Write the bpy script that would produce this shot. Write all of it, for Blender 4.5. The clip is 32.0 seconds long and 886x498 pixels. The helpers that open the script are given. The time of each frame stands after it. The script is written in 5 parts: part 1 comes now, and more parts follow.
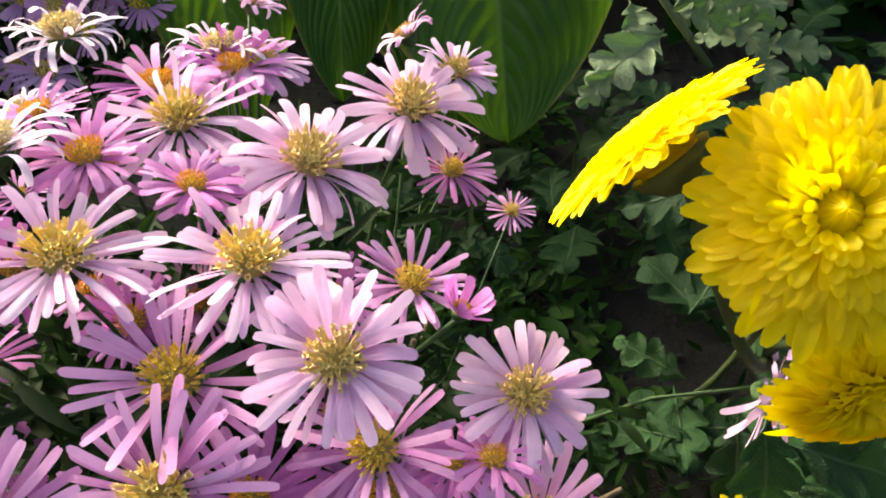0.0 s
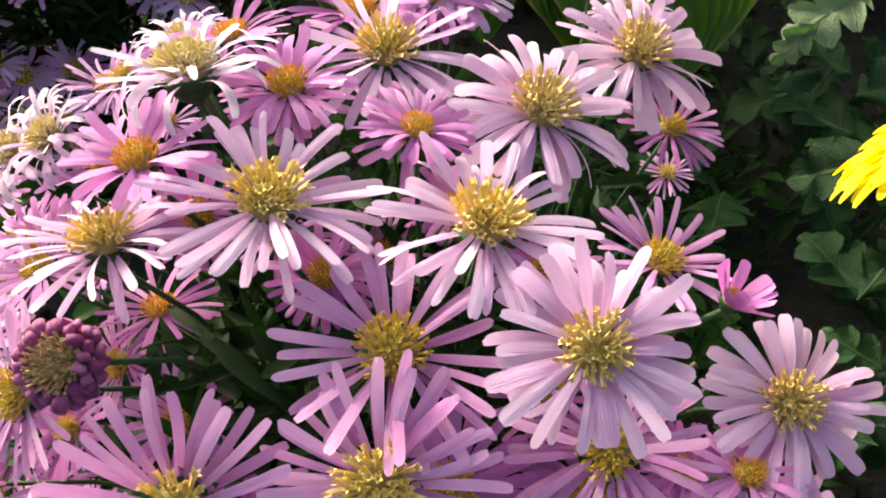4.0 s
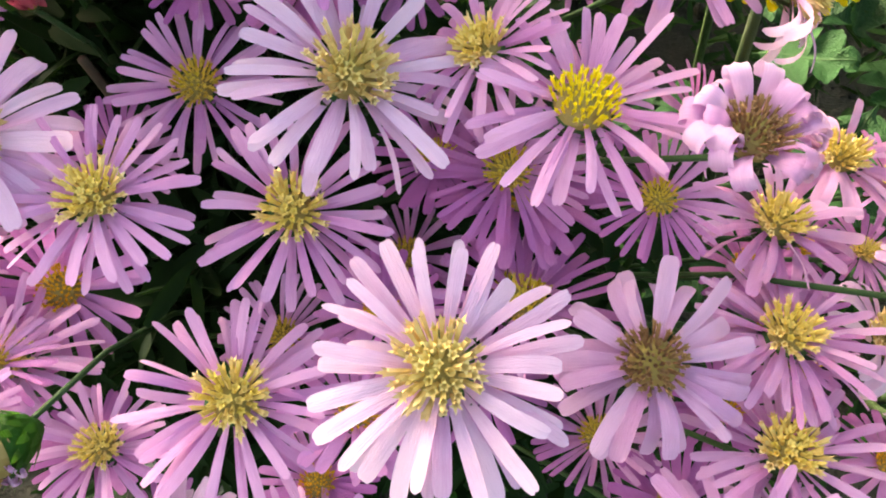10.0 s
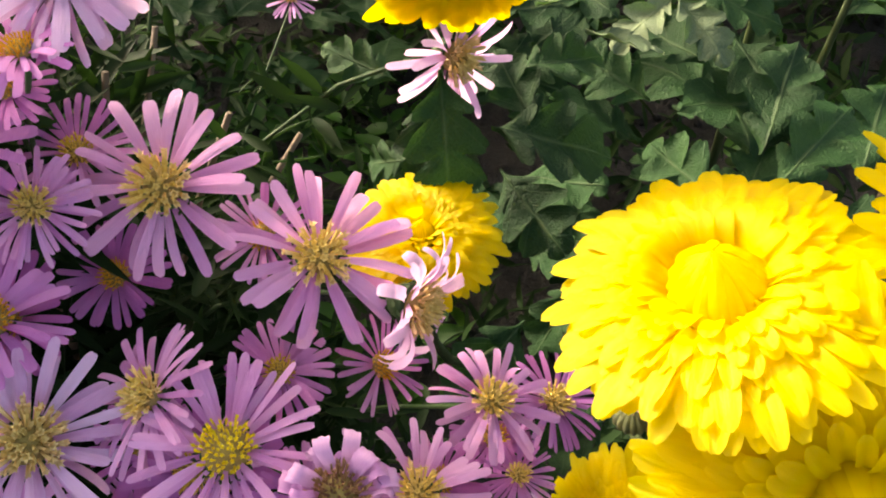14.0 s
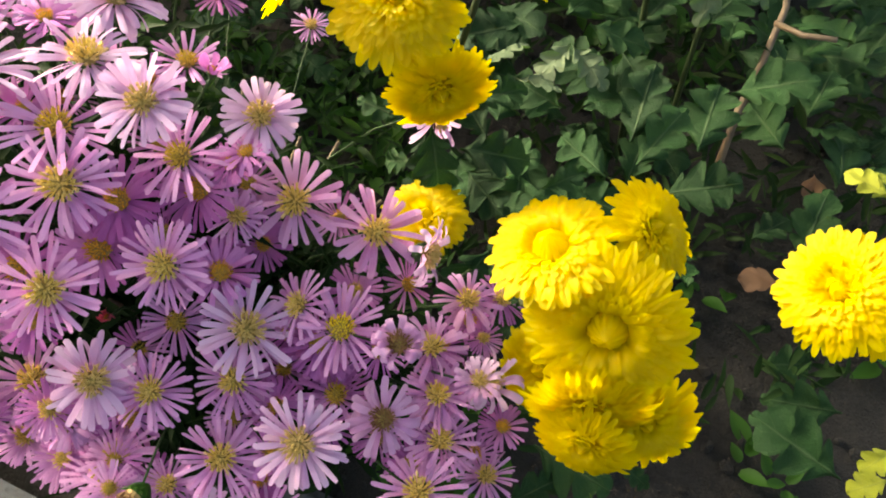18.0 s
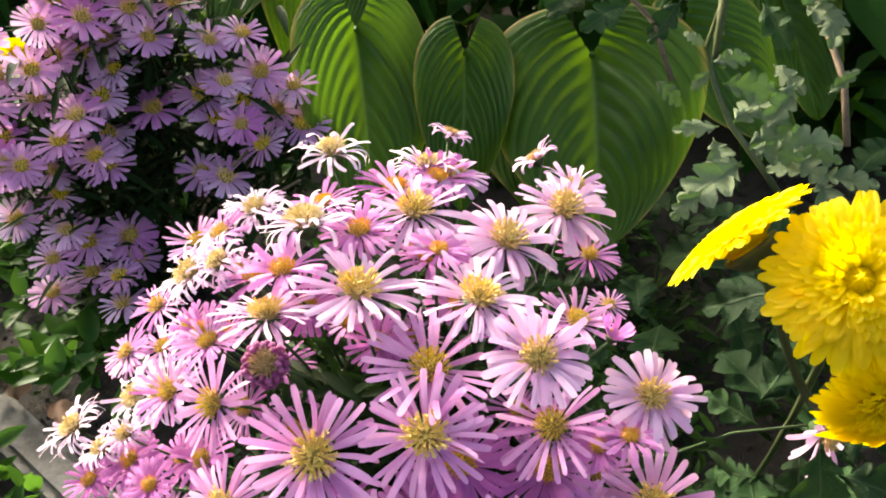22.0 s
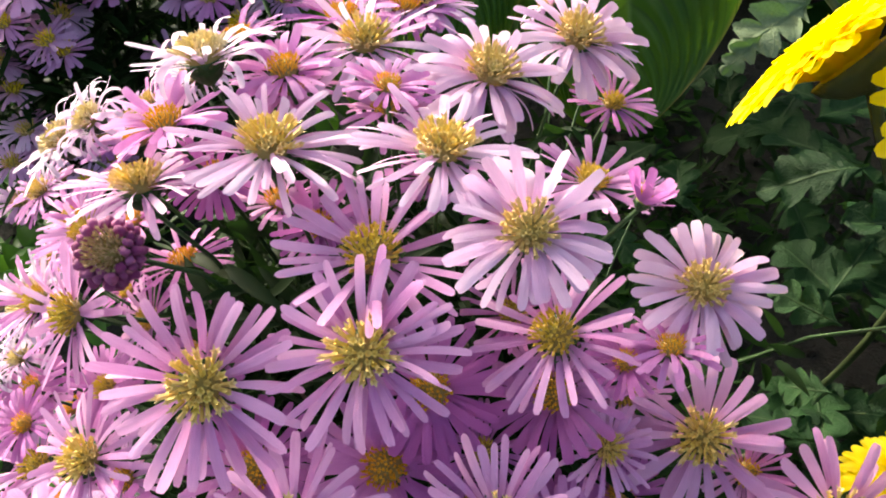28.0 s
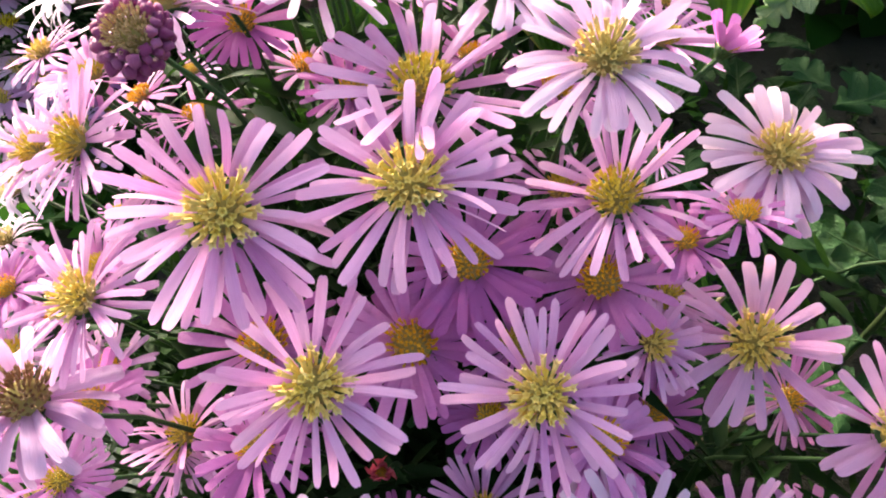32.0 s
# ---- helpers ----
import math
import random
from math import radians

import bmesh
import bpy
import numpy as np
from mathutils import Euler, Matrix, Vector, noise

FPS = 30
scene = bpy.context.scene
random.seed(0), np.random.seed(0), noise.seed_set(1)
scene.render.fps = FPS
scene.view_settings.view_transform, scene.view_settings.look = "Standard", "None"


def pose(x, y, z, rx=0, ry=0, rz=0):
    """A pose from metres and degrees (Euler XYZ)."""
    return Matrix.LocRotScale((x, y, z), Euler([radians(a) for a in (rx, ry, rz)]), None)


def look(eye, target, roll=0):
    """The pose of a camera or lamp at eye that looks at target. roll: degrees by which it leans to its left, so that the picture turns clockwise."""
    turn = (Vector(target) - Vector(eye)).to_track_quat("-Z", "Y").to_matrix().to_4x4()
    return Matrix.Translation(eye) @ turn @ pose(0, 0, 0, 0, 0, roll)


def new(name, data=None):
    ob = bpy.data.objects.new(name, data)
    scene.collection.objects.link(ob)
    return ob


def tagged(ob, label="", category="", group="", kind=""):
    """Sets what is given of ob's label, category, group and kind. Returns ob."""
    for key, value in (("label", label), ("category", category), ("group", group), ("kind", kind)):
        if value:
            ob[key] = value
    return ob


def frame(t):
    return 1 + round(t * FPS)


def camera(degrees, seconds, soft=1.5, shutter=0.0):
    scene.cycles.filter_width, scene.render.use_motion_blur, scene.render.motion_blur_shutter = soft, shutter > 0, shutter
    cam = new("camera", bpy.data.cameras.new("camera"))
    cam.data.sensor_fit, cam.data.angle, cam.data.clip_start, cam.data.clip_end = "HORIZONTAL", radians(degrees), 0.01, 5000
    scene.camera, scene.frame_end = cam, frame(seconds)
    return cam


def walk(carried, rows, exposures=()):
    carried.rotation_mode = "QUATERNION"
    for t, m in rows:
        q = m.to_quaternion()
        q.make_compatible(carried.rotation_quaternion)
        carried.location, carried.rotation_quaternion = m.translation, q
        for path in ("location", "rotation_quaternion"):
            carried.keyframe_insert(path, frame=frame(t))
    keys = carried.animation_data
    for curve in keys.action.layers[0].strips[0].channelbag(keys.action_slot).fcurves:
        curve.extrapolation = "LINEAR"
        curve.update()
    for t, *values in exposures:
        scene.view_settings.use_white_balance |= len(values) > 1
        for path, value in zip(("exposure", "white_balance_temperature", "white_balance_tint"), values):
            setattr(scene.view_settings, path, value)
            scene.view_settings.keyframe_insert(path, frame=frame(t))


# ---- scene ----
cam = camera(55.1, 32.0, soft=1.9)
METRES, EYE, TILT, LEAN, TURN = 1.0, 0.40, -44.0, 0.0, 0.0
ROWS = [
    (0.0, 0.0, 0.0, 0.0, 0.0, 0.0, -0.0),
    (0.5, -0.0112, 0.0045, 0.0044, 1.43, -0.82, -1.41),
    (1.0, -0.0257, -0.0048, 0.0107, 2.69, -0.88, -2.19),
    (1.5, -0.0389, -0.0022, 0.0006, 4.03, -0.87, -4.19),
    (2.0, -0.0418, 0.0018, -0.0002, 5.48, -1.52, -5.53),
    (2.5, -0.0259, 0.0138, 0.0065, 6.11, -2.87, -5.1),
    (4.5, -0.0281, 0.0248, -0.003, 5.7, -3.68, -4.03),
    (5.0, -0.0347, 0.0209, -0.0175, 5.59, 0.96, -4.61),
    (5.5, -0.0393, 0.0138, -0.0284, 5.22, 5.69, -4.84),
    (6.0, -0.0473, 0.0242, -0.0525, 4.22, 7.04, -5.03),
    (6.5, -0.0463, 0.0189, -0.0639, 3.69, 7.04, -5.16),
    (7.0, -0.0401, 0.0125, -0.0758, 3.58, 6.0, -4.91),
    (7.5, -0.0347, 0.0155, -0.0911, 3.61, 4.56, -4.75),
    (8.0, -0.0238, 0.0185, -0.1029, 3.57, 2.86, -4.92),
    (8.5, -0.0156, 0.0223, -0.1105, 3.44, 1.2, -4.88),
    (9.0, -0.0032, 0.0368, -0.1187, 2.67, -1.66, -4.06),
    (9.5, 0.006, 0.0377, -0.1133, 1.16, -3.74, -2.1),
    (10.0, 0.0115, 0.0425, -0.1142, 0.1, -3.9, -1.06),
    (10.5, 0.015, 0.0457, -0.1142, -1.02, -4.39, -0.47),
    (11.0, 0.0192, 0.0426, -0.1133, -1.76, -4.81, 0.11),
    (11.5, 0.032, 0.0452, -0.114, -2.13, -5.18, 1.01),
    (12.0, 0.04, 0.0386, -0.0966, -3.63, -5.99, 2.78),
    (12.5, 0.0416, 0.027, -0.0846, -4.92, -5.94, 3.34),
    (13.0, 0.0374, 0.0217, -0.0728, -5.23, -5.98, 3.28),
    (13.5, 0.044, 0.0245, -0.063, -5.34, -6.15, 3.26),
    (14.0, 0.0563, 0.0187, -0.0564, -5.58, -6.01, 3.93),
    (14.5, 0.0709, 0.0192, -0.0593, -7.0, -6.21, 4.86),
    (15.0, 0.0698, 0.0213, -0.064, -8.86, -7.08, 5.5),
    (15.5, 0.0708, 0.0083, -0.0651, -9.77, -8.33, 6.12),
    (17.5, 0.0478, -0.0821, -0.0314, -8.4, -10.66, 6.98),
    (18.0, 0.0379, -0.13, -0.019, -7.54, -11.7, 6.5),
    (18.5, 0.0092, -0.1545, -0.019, -6.63, -11.66, 5.46),
    (19.0, -0.0031, -0.1738, -0.0176, -5.75, -9.06, 4.48),
    (19.5, -0.0117, -0.1748, -0.0126, -5.75, -5.91, 4.52),
    (20.0, -0.0186, -0.1642, -0.0082, -5.79, -4.27, 4.54),
    (20.5, -0.0407, -0.1498, 0.0012, -5.45, -2.83, 4.16),
    (21.0, -0.0598, -0.1174, 0.004, -3.7, -2.46, 1.17),
    (21.5, -0.0497, -0.0907, -0.0008, 1.22, -1.91, -1.87),
    (22.0, -0.0252, -0.0836, -0.0202, 4.06, 7.73, -3.05),
    (22.5, -0.0227, -0.0817, -0.0222, 5.15, 9.56, -3.27),
    (23.0, -0.0166, -0.0885, -0.0215, 6.15, 10.54, -3.34),
    (23.5, -0.0153, -0.0932, -0.0245, 6.64, 13.99, -3.42),
    (24.0, -0.0189, -0.0944, -0.0279, 6.54, 15.13, -3.49),
    (24.5, -0.021, -0.0883, -0.0289, 6.49, 14.47, -3.14),
    (25.0, -0.011, -0.0711, -0.0299, 6.81, 9.08, -2.44),
    (25.5, -0.0212, -0.0452, -0.0311, 6.62, 4.12, -2.1),
    (27.5, -0.0127, -0.0293, -0.014, 6.57, 2.73, -1.6),
    (28.0, -0.0143, -0.0083, -0.0246, 6.72, 1.73, -1.46),
    (28.5, -0.0211, 0.0114, -0.033, 6.64, 0.42, -2.15),
    (29.0, -0.0227, 0.0186, -0.0413, 6.6, 0.17, -2.41),
    (29.5, -0.0304, 0.0246, -0.0459, 5.91, 1.0, -3.24),
    (30.0, -0.0317, 0.022, -0.0443, 5.47, 2.26, -3.63),
    (30.5, -0.0308, 0.0214, -0.0507, 5.38, 4.02, -4.83),
    (31.0, -0.0266, 0.0246, -0.0623, 5.5, 5.78, -5.84),
    (31.5, -0.0317, 0.0236, -0.0662, 4.9, 6.23, -6.34),
    (32.0, -0.0263, 0.0075, -0.0544, 5.07, 3.27, -5.14),
]
walk(cam, [(t, pose(0, 0, EYE, TILT, LEAN, TURN) @ pose(METRES * x, METRES * y, METRES * z, 90 + pitch, roll, yaw)) for t, x, y, z, yaw, pitch, roll in ROWS],
     exposures=((0.0, 1.88, 7300, 3), (2.0, 1.80, 7200, 1), (5.0, 1.60, 7200, 1), (6.0, 1.58, 7200, 3), (7.0, 2.30, 7550, -6), (8.0, 2.86, 7750, -8), (9.0, 2.90, 8050, -7), (11.0, 2.93, 8150, -7), (12.0, 2.93, 8250, -4), (13.0, 2.39, 7800, 8), (14.0, 2.24, 7850, 13), (15.0, 1.71, 8250, 15), (18.0, 2.00, 7750, 5), (21.0, 2.21, 7550, 8), (24.0, 2.19, 7350, 9), (28.0, 1.90, 7100, 3), (30.0, 1.86, 7200, 1), (31.0, 1.96, 7200, 1), (32.0, 2.36, 7200, -3)))


# ---- world, sun ----
world = bpy.data.worlds.new("sky")
scene.world = world
world.use_nodes = True
SUN_AZ, SUN_EL = 135.0, 25.0          # where the sun stands: degrees from +x, and above the horizon
wn = world.node_tree.nodes
sky = wn.new("ShaderNodeTexSky")
sky.sky_type, sky.sun_disc = "NISHITA", False
sky.dust_density, sky.air_density, sky.ozone_density = 8.0, 1.0, 1.0
sky.sun_elevation, sky.sun_rotation = radians(SUN_EL), radians(90.0 - SUN_AZ)
world.node_tree.links.new(sky.outputs[0], wn["Background"].inputs[0])
wn["Background"].inputs[1].default_value = 0.15
sun = new("sun", bpy.data.lights.new("sun", "SUN"))
sun.data.energy, sun.data.angle, sun.data.color = 2.6, radians(12.0), (1.0, 0.99, 0.975)
sun_dir = Vector((math.cos(radians(SUN_AZ)) * math.cos(radians(SUN_EL)), math.sin(radians(SUN_AZ)) * math.cos(radians(SUN_EL)), math.sin(radians(SUN_EL))))
sun.matrix_world = look(sun_dir * 5, (0, 0, 0))


# ---- materials ----
class Nodes:
    """Short writing for a node material."""
    def __init__(self, name):
        self.m = bpy.data.materials.new(name)
        self.m.use_nodes = True
        self.t = self.m.node_tree
        self.b = self.t.nodes["Principled BSDF"]
        self.out = self.t.nodes["Material Output"]

    def n(self, kind, **inputs):
        node = self.t.nodes.new("ShaderNode" + kind)
        for k, v in inputs.items():
            self.put(node.inputs[k.replace("_", " ")], v)
        return node

    def put(self, socket, v):
        if hasattr(v, "links"):
            self.t.links.new(v, socket)
        else:
            socket.default_value = v

    def math(self, op, a, b=0.0, clamp=False):
        node = self.t.nodes.new("ShaderNodeMath")
        node.operation, node.use_clamp = op, clamp
        self.put(node.inputs[0], a)
        self.put(node.inputs[1], b)
        return node.outputs[0]

    def mix(self, f, a, b):
        node = self.t.nodes.new("ShaderNodeMix")
        node.data_type = "RGBA"
        self.put(node.inputs[0], f)
        self.put(node.inputs[6], a)
        self.put(node.inputs[7], b)
        return node.outputs[2]

    def ramp(self, f, *stops):
        node = self.t.nodes.new("ShaderNodeValToRGB")
        while len(node.color_ramp.elements) < len(stops):
            node.color_ramp.elements.new(0.5)
        for e, (p, c) in zip(node.color_ramp.elements, stops):
            e.position, e.color = p, c if len(c) == 4 else (*c, 1)
        self.put(node.inputs[0], f)
        return node.outputs[0]

    def coord(self, which="Object", scale=(1, 1, 1)):
        c = self.t.nodes.new("ShaderNodeTexCoord")
        mp = self.t.nodes.new("ShaderNodeMapping")
        self.t.links.new(c.outputs[which], mp.inputs[0])
        mp.inputs["Scale"].default_value = scale
        return mp.outputs[0]

    def noise(self, vec, scale, detail=3.0, rough=0.55):
        return self.n("TexNoise", Vector=vec, Scale=scale, Detail=detail, Roughness=rough).outputs[0]

    def bump(self, height, strength=0.3, distance=0.001):
        b = self.n("Bump", Strength=strength, Distance=distance, Height=height)
        self.t.links.new(b.outputs[0], self.b.inputs["Normal"])

    def rnd(self):
        return self.t.nodes.new("ShaderNodeObjectInfo").outputs["Random"]

    def island(self):
        return self.t.nodes.new("ShaderNodeNewGeometry").outputs["Random Per Island"]

    def leafy(self, colour, through_colour, amount):
        """Lets light through a thin blade."""
        tr = self.n("BsdfTranslucent", Color=through_colour)
        mx = self.n("MixShader", Fac=amount)
        self.t.links.new(self.b.outputs[0], mx.inputs[1])
        self.t.links.new(tr.outputs[0], mx.inputs[2])
        self.t.links.new(mx.outputs[0], self.out.inputs[0])
        self.put(self.b.inputs["Base Color"], colour)


def xyz(k, vec):
    s = k.t.nodes.new("ShaderNodeSeparateXYZ")
    k.t.links.new(vec, s.inputs[0])
    return s.outputs


def petal_material(name, deep, pale, rough=0.52):
    k = Nodes(name)
    v = k.coord("Object")
    x, y, z = xyz(k, v)
    streak = k.noise(k.coord("Object", (2, 60, 2)), 3.0, 2.0)
    blotch = k.noise(k.coord("Object", (1, 1, 1)), 5.0, 3.0)
    f = k.math("ADD", k.math("MULTIPLY", k.rnd(), 0.45), k.math("MULTIPLY", k.math("ADD", streak, k.math("MULTIPLY", blotch, 0.7)), 0.42))
    f = k.math("ADD", f, k.math("MULTIPLY", k.math("SUBTRACT", x, 0.45), 0.40))
    u = k.t.nodes.new("ShaderNodeUVMap")
    ux, uy, uz = xyz(k, u.outputs[0])
    vein = k.math("COSINE", k.math("MULTIPLY", k.math("ADD", uy, k.math("MULTIPLY", blotch, 0.12)), 6.2832 * 6))
    f = k.math("ADD", f, k.math("MULTIPLY", vein, 0.02))
    c = k.ramp(f, (0.25, deep), (0.85, pale))
    k.b.inputs["Roughness"].default_value = rough
    k.b.inputs["Sheen Weight"].default_value = 0.10
    k.b.inputs["Specular IOR Level"].default_value = 0.28
    k.bump(k.math("ADD", streak, k.math("MULTIPLY", vein, 0.10)), 0.4, 0.025)
    k.leafy(c, c, 0.38)
    return k.m


lilac = petal_material("petal_lilac", (0.54, 0.17, 0.485), (0.82, 0.43, 0.735))
# pale lilac whitened further, so that full sun is part of the colour
lilac_sunlit = petal_material("petal_sunlit_whitish_lilac", (0.70, 0.45, 0.68), (0.87, 0.74, 0.87))
lilac_pale = petal_material("petal_pale_lilac", (0.63, 0.30, 0.58), (0.85, 0.59, 0.81))
lilac_mid = petal_material("petal_washed_lilac", (0.54, 0.23, 0.51), (0.78, 0.47, 0.74))
lilac_deep = petal_material("petal_deep_pink", (0.52, 0.14, 0.46), (0.76, 0.32, 0.68))
plum = petal_material("petal_withered_plum", (0.28, 0.035, 0.16), (0.56, 0.18, 0.40))
crimson = petal_material("petal_crimson", (0.30, 0.02, 0.06), (0.55, 0.08, 0.14))


def yellow_material(name, deep, bright):
    k = Nodes(name)
    x, y, z = xyz(k, k.coord("Object"))
    streak = k.noise(k.coord("Object", (2, 40, 2)), 3.0, 2.0)
    f = k.math("ADD", k.math("MULTIPLY", k.rnd(), 0.4), k.math("MULTIPLY", streak, 0.6))
    c = k.ramp(f, (0.2, deep), (0.8, bright))
    k.b.inputs["Roughness"].default_value = 0.5
    k.bump(streak, 0.25, 0.02)
    k.leafy(c, (0.91, 0.78, 0.0006, 1), 0.74)
    return k.m


yellow = yellow_material("petal_yellow", (0.81, 0.64, 0.0), (0.88, 0.74, 0.0004))
yellow_bud = yellow_material("petal_bud_yellow", (0.70, 0.52, 0.002), (0.80, 0.64, 0.003))


def disc_material(name, core, rim, tip):
    k = Nodes(name)
    v = k.coord("Object")
    x, y, z = xyz(k, v)
    r = k.math("SQRT", k.math("ADD", k.math("MULTIPLY", x, x), k.math("MULTIPLY", y, y)))
    c = k.ramp(k.math("MULTIPLY", r, 3.0), (0.15, core), (0.75, rim), (1.0, tip))
    c = k.mix(k.math("MULTIPLY", k.island(), 0.5), c, (*tip, 1))
    c = k.mix(k.math("MULTIPLY", k.noise(v, 14.0, 3.0), 0.30), c, tuple(q * 0.30 for q in core) + (1,))
    k.put(k.b.inputs["Base Color"], c)
    k.b.inputs["Roughness"].default_value = 0.7
    return k.m


disc_olive = disc_material("florets_olive", (0.63, 0.46, 0.06), (0.73, 0.50, 0.10), (0.81, 0.57, 0.28))
disc_cream = disc_material("florets_cream", (0.58, 0.44, 0.12), (0.68, 0.52, 0.22), (0.80, 0.66, 0.40))
disc_straw = disc_material("florets_straw", (0.58, 0.44, 0.10), (0.62, 0.42, 0.14), (0.68, 0.46, 0.23))
disc_gold = disc_material("florets_gold", (0.60, 0.44, 0.02), (0.63, 0.38, 0.03), (0.66, 0.46, 0.12))
disc_orange = disc_material("florets_orange", (0.74, 0.38, 0.005), (0.72, 0.32, 0.005), (0.78, 0.48, 0.01))
disc_yellow = disc_material("florets_yellow", (0.80, 0.60, 0.006), (0.82, 0.58, 0.006), (0.88, 0.70, 0.03))
disc_bed = disc_material("floret_bed", (0.30, 0.23, 0.04), (0.28, 0.18, 0.05), (0.28, 0.18, 0.07))
disc_tan = disc_material("florets_tan", (0.38, 0.22, 0.10), (0.48, 0.29, 0.14), (0.64, 0.44, 0.26))
disc_brown = disc_material("florets_brown", (0.13, 0.048, 0.016), (0.20, 0.082, 0.030), (0.38, 0.21, 0.095))


def leaf_material(name, dark, light, through_colour, veins=0.0, gloss=0.45, amount=0.25, scale=60.0, shine=0.22):
    k = Nodes(name)
    v = k.coord("Object")
    n1 = k.noise(v, scale, 4.0)
    f = k.math("ADD", k.math("MULTIPLY", n1, 0.6), k.math("MULTIPLY", k.rnd(), 0.4))
    c = k.ramp(f, (0.25, dark), (0.75, light))
    if veins:
        u = k.t.nodes.new("ShaderNodeUVMap")
        ux, uy, uz = xyz(k, u.outputs[0])
        mid = k.math("SUBTRACT", 1.0, k.math("MULTIPLY", k.math("ABSOLUTE", k.math("SUBTRACT", uy, 0.5)), 26.0), True)
        side = k.math("COSINE", k.math("MULTIPLY", k.math("SUBTRACT", ux, k.math("MULTIPLY", k.math("ABSOLUTE", k.math("SUBTRACT", uy, 0.5)), 0.35)), 25.0))
        side = k.math("MULTIPLY", k.math("SUBTRACT", side, 0.965, True), 16.0, True)
        vein = k.math("MAXIMUM", mid, k.math("MULTIPLY", side, 0.6))
        c = k.mix(k.math("MULTIPLY", vein, veins), c, (0.065, 0.10, 0.045, 1))
        k.bump(k.math("SUBTRACT", k.math("ADD", n1, k.noise(v, scale * 0.25, 3.0)), k.math("MULTIPLY", vein, 0.8)), 0.5, 0.0016)
    else:
        k.bump(n1, 0.4, 0.001)
    k.b.inputs["Roughness"].default_value = gloss
    k.b.inputs["Specular IOR Level"].default_value = shine
    k.leafy(c, through_colour, amount)
    return k.m


# dark leaf green taken near black, which puts shade into gaps and undergrowth
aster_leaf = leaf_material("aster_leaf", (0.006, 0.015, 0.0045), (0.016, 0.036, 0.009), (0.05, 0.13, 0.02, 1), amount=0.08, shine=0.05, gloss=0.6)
aster_green = leaf_material("aster_stem_green", (0.016, 0.04, 0.012), (0.045, 0.09, 0.025), (0.1, 0.2, 0.04, 1), amount=0.08, scale=400)
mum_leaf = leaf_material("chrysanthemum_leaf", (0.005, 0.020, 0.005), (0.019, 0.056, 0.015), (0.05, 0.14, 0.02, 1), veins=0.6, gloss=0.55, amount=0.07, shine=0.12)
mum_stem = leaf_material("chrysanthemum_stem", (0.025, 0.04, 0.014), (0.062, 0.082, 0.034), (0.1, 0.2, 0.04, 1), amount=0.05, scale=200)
# lighter grey-green copy of the chrysanthemum leaf, with sunlight in its colour
sunlit_leaf = leaf_material("sunlit_chrysanthemum_leaf", (0.045, 0.075, 0.036), (0.125, 0.165, 0.090), (0.14, 0.30, 0.04, 1), veins=0.4, gloss=0.6, amount=0.12, shine=0.15)
fading_leaf = leaf_material("fading_leaf", (0.12, 0.16, 0.01), (0.30, 0.32, 0.03), (0.4, 0.45, 0.03, 1), veins=0.4, amount=0.3)
weed_leaf = leaf_material("weed_leaf", (0.013, 0.047, 0.006), (0.038, 0.11, 0.016), (0.12, 0.30, 0.03, 1), amount=0.25, shine=0.12)
dim_leaf = leaf_material("background_leaf", (0.003, 0.020, 0.003), (0.013, 0.050, 0.007), (0.07, 0.20, 0.01, 1), amount=0.2, scale=30, shine=0.06, gloss=0.7)


def hosta_material():
    k = Nodes("hosta_leaf")
    u = k.t.nodes.new("ShaderNodeUVMap")
    ux, uy, uz = xyz(k, u.outputs[0])
    v = k.coord("Object")
    n1 = k.noise(v, 60.0, 4.0)
    n2 = k.noise(v, 11.0, 3.0)
    c = k.ramp(k.math("ADD", k.math("MULTIPLY", n1, 0.45), k.math("MULTIPLY", n2, 0.55)), (0.3, (0.014, 0.050, 0.004)), (0.7, (0.040, 0.105, 0.008)))
    edge = k.math("ABSOLUTE", k.math("MULTIPLY", k.math("SUBTRACT", uy, 0.5), 2.0))
    e = k.math("MULTIPLY", k.math("SUBTRACT", k.math("ADD", edge, k.math("MULTIPLY", n2, 0.16)), 1.03), 14.0, True)
    c = k.mix(e, c, (0.27, 0.17, 0.04, 1))
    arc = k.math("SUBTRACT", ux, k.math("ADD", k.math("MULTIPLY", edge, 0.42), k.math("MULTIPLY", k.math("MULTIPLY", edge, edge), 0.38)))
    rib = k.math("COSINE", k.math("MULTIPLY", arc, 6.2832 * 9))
    # darker green painted into the sunken veins deepens their shade
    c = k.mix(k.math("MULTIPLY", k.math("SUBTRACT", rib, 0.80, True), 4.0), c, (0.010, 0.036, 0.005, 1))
    mid = k.math("SUBTRACT", 1.0, k.math("MULTIPLY", edge, 26.0), True)
    c = k.mix(k.math("MULTIPLY", mid, 0.55), c, (0.10, 0.17, 0.04, 1))
    fine = k.noise(k.coord("UV", (3, 160, 1)), 2.0, 2.0)
    k.bump(k.math("ADD", n1, fine), 0.25, 0.001)
    k.b.inputs["Roughness"].default_value = 0.5
    k.b.inputs["Specular IOR Level"].default_value = 0.2
    k.leafy(c, (0.18, 0.38, 0.012, 1), 0.21)
    return k.m


hosta = hosta_material()


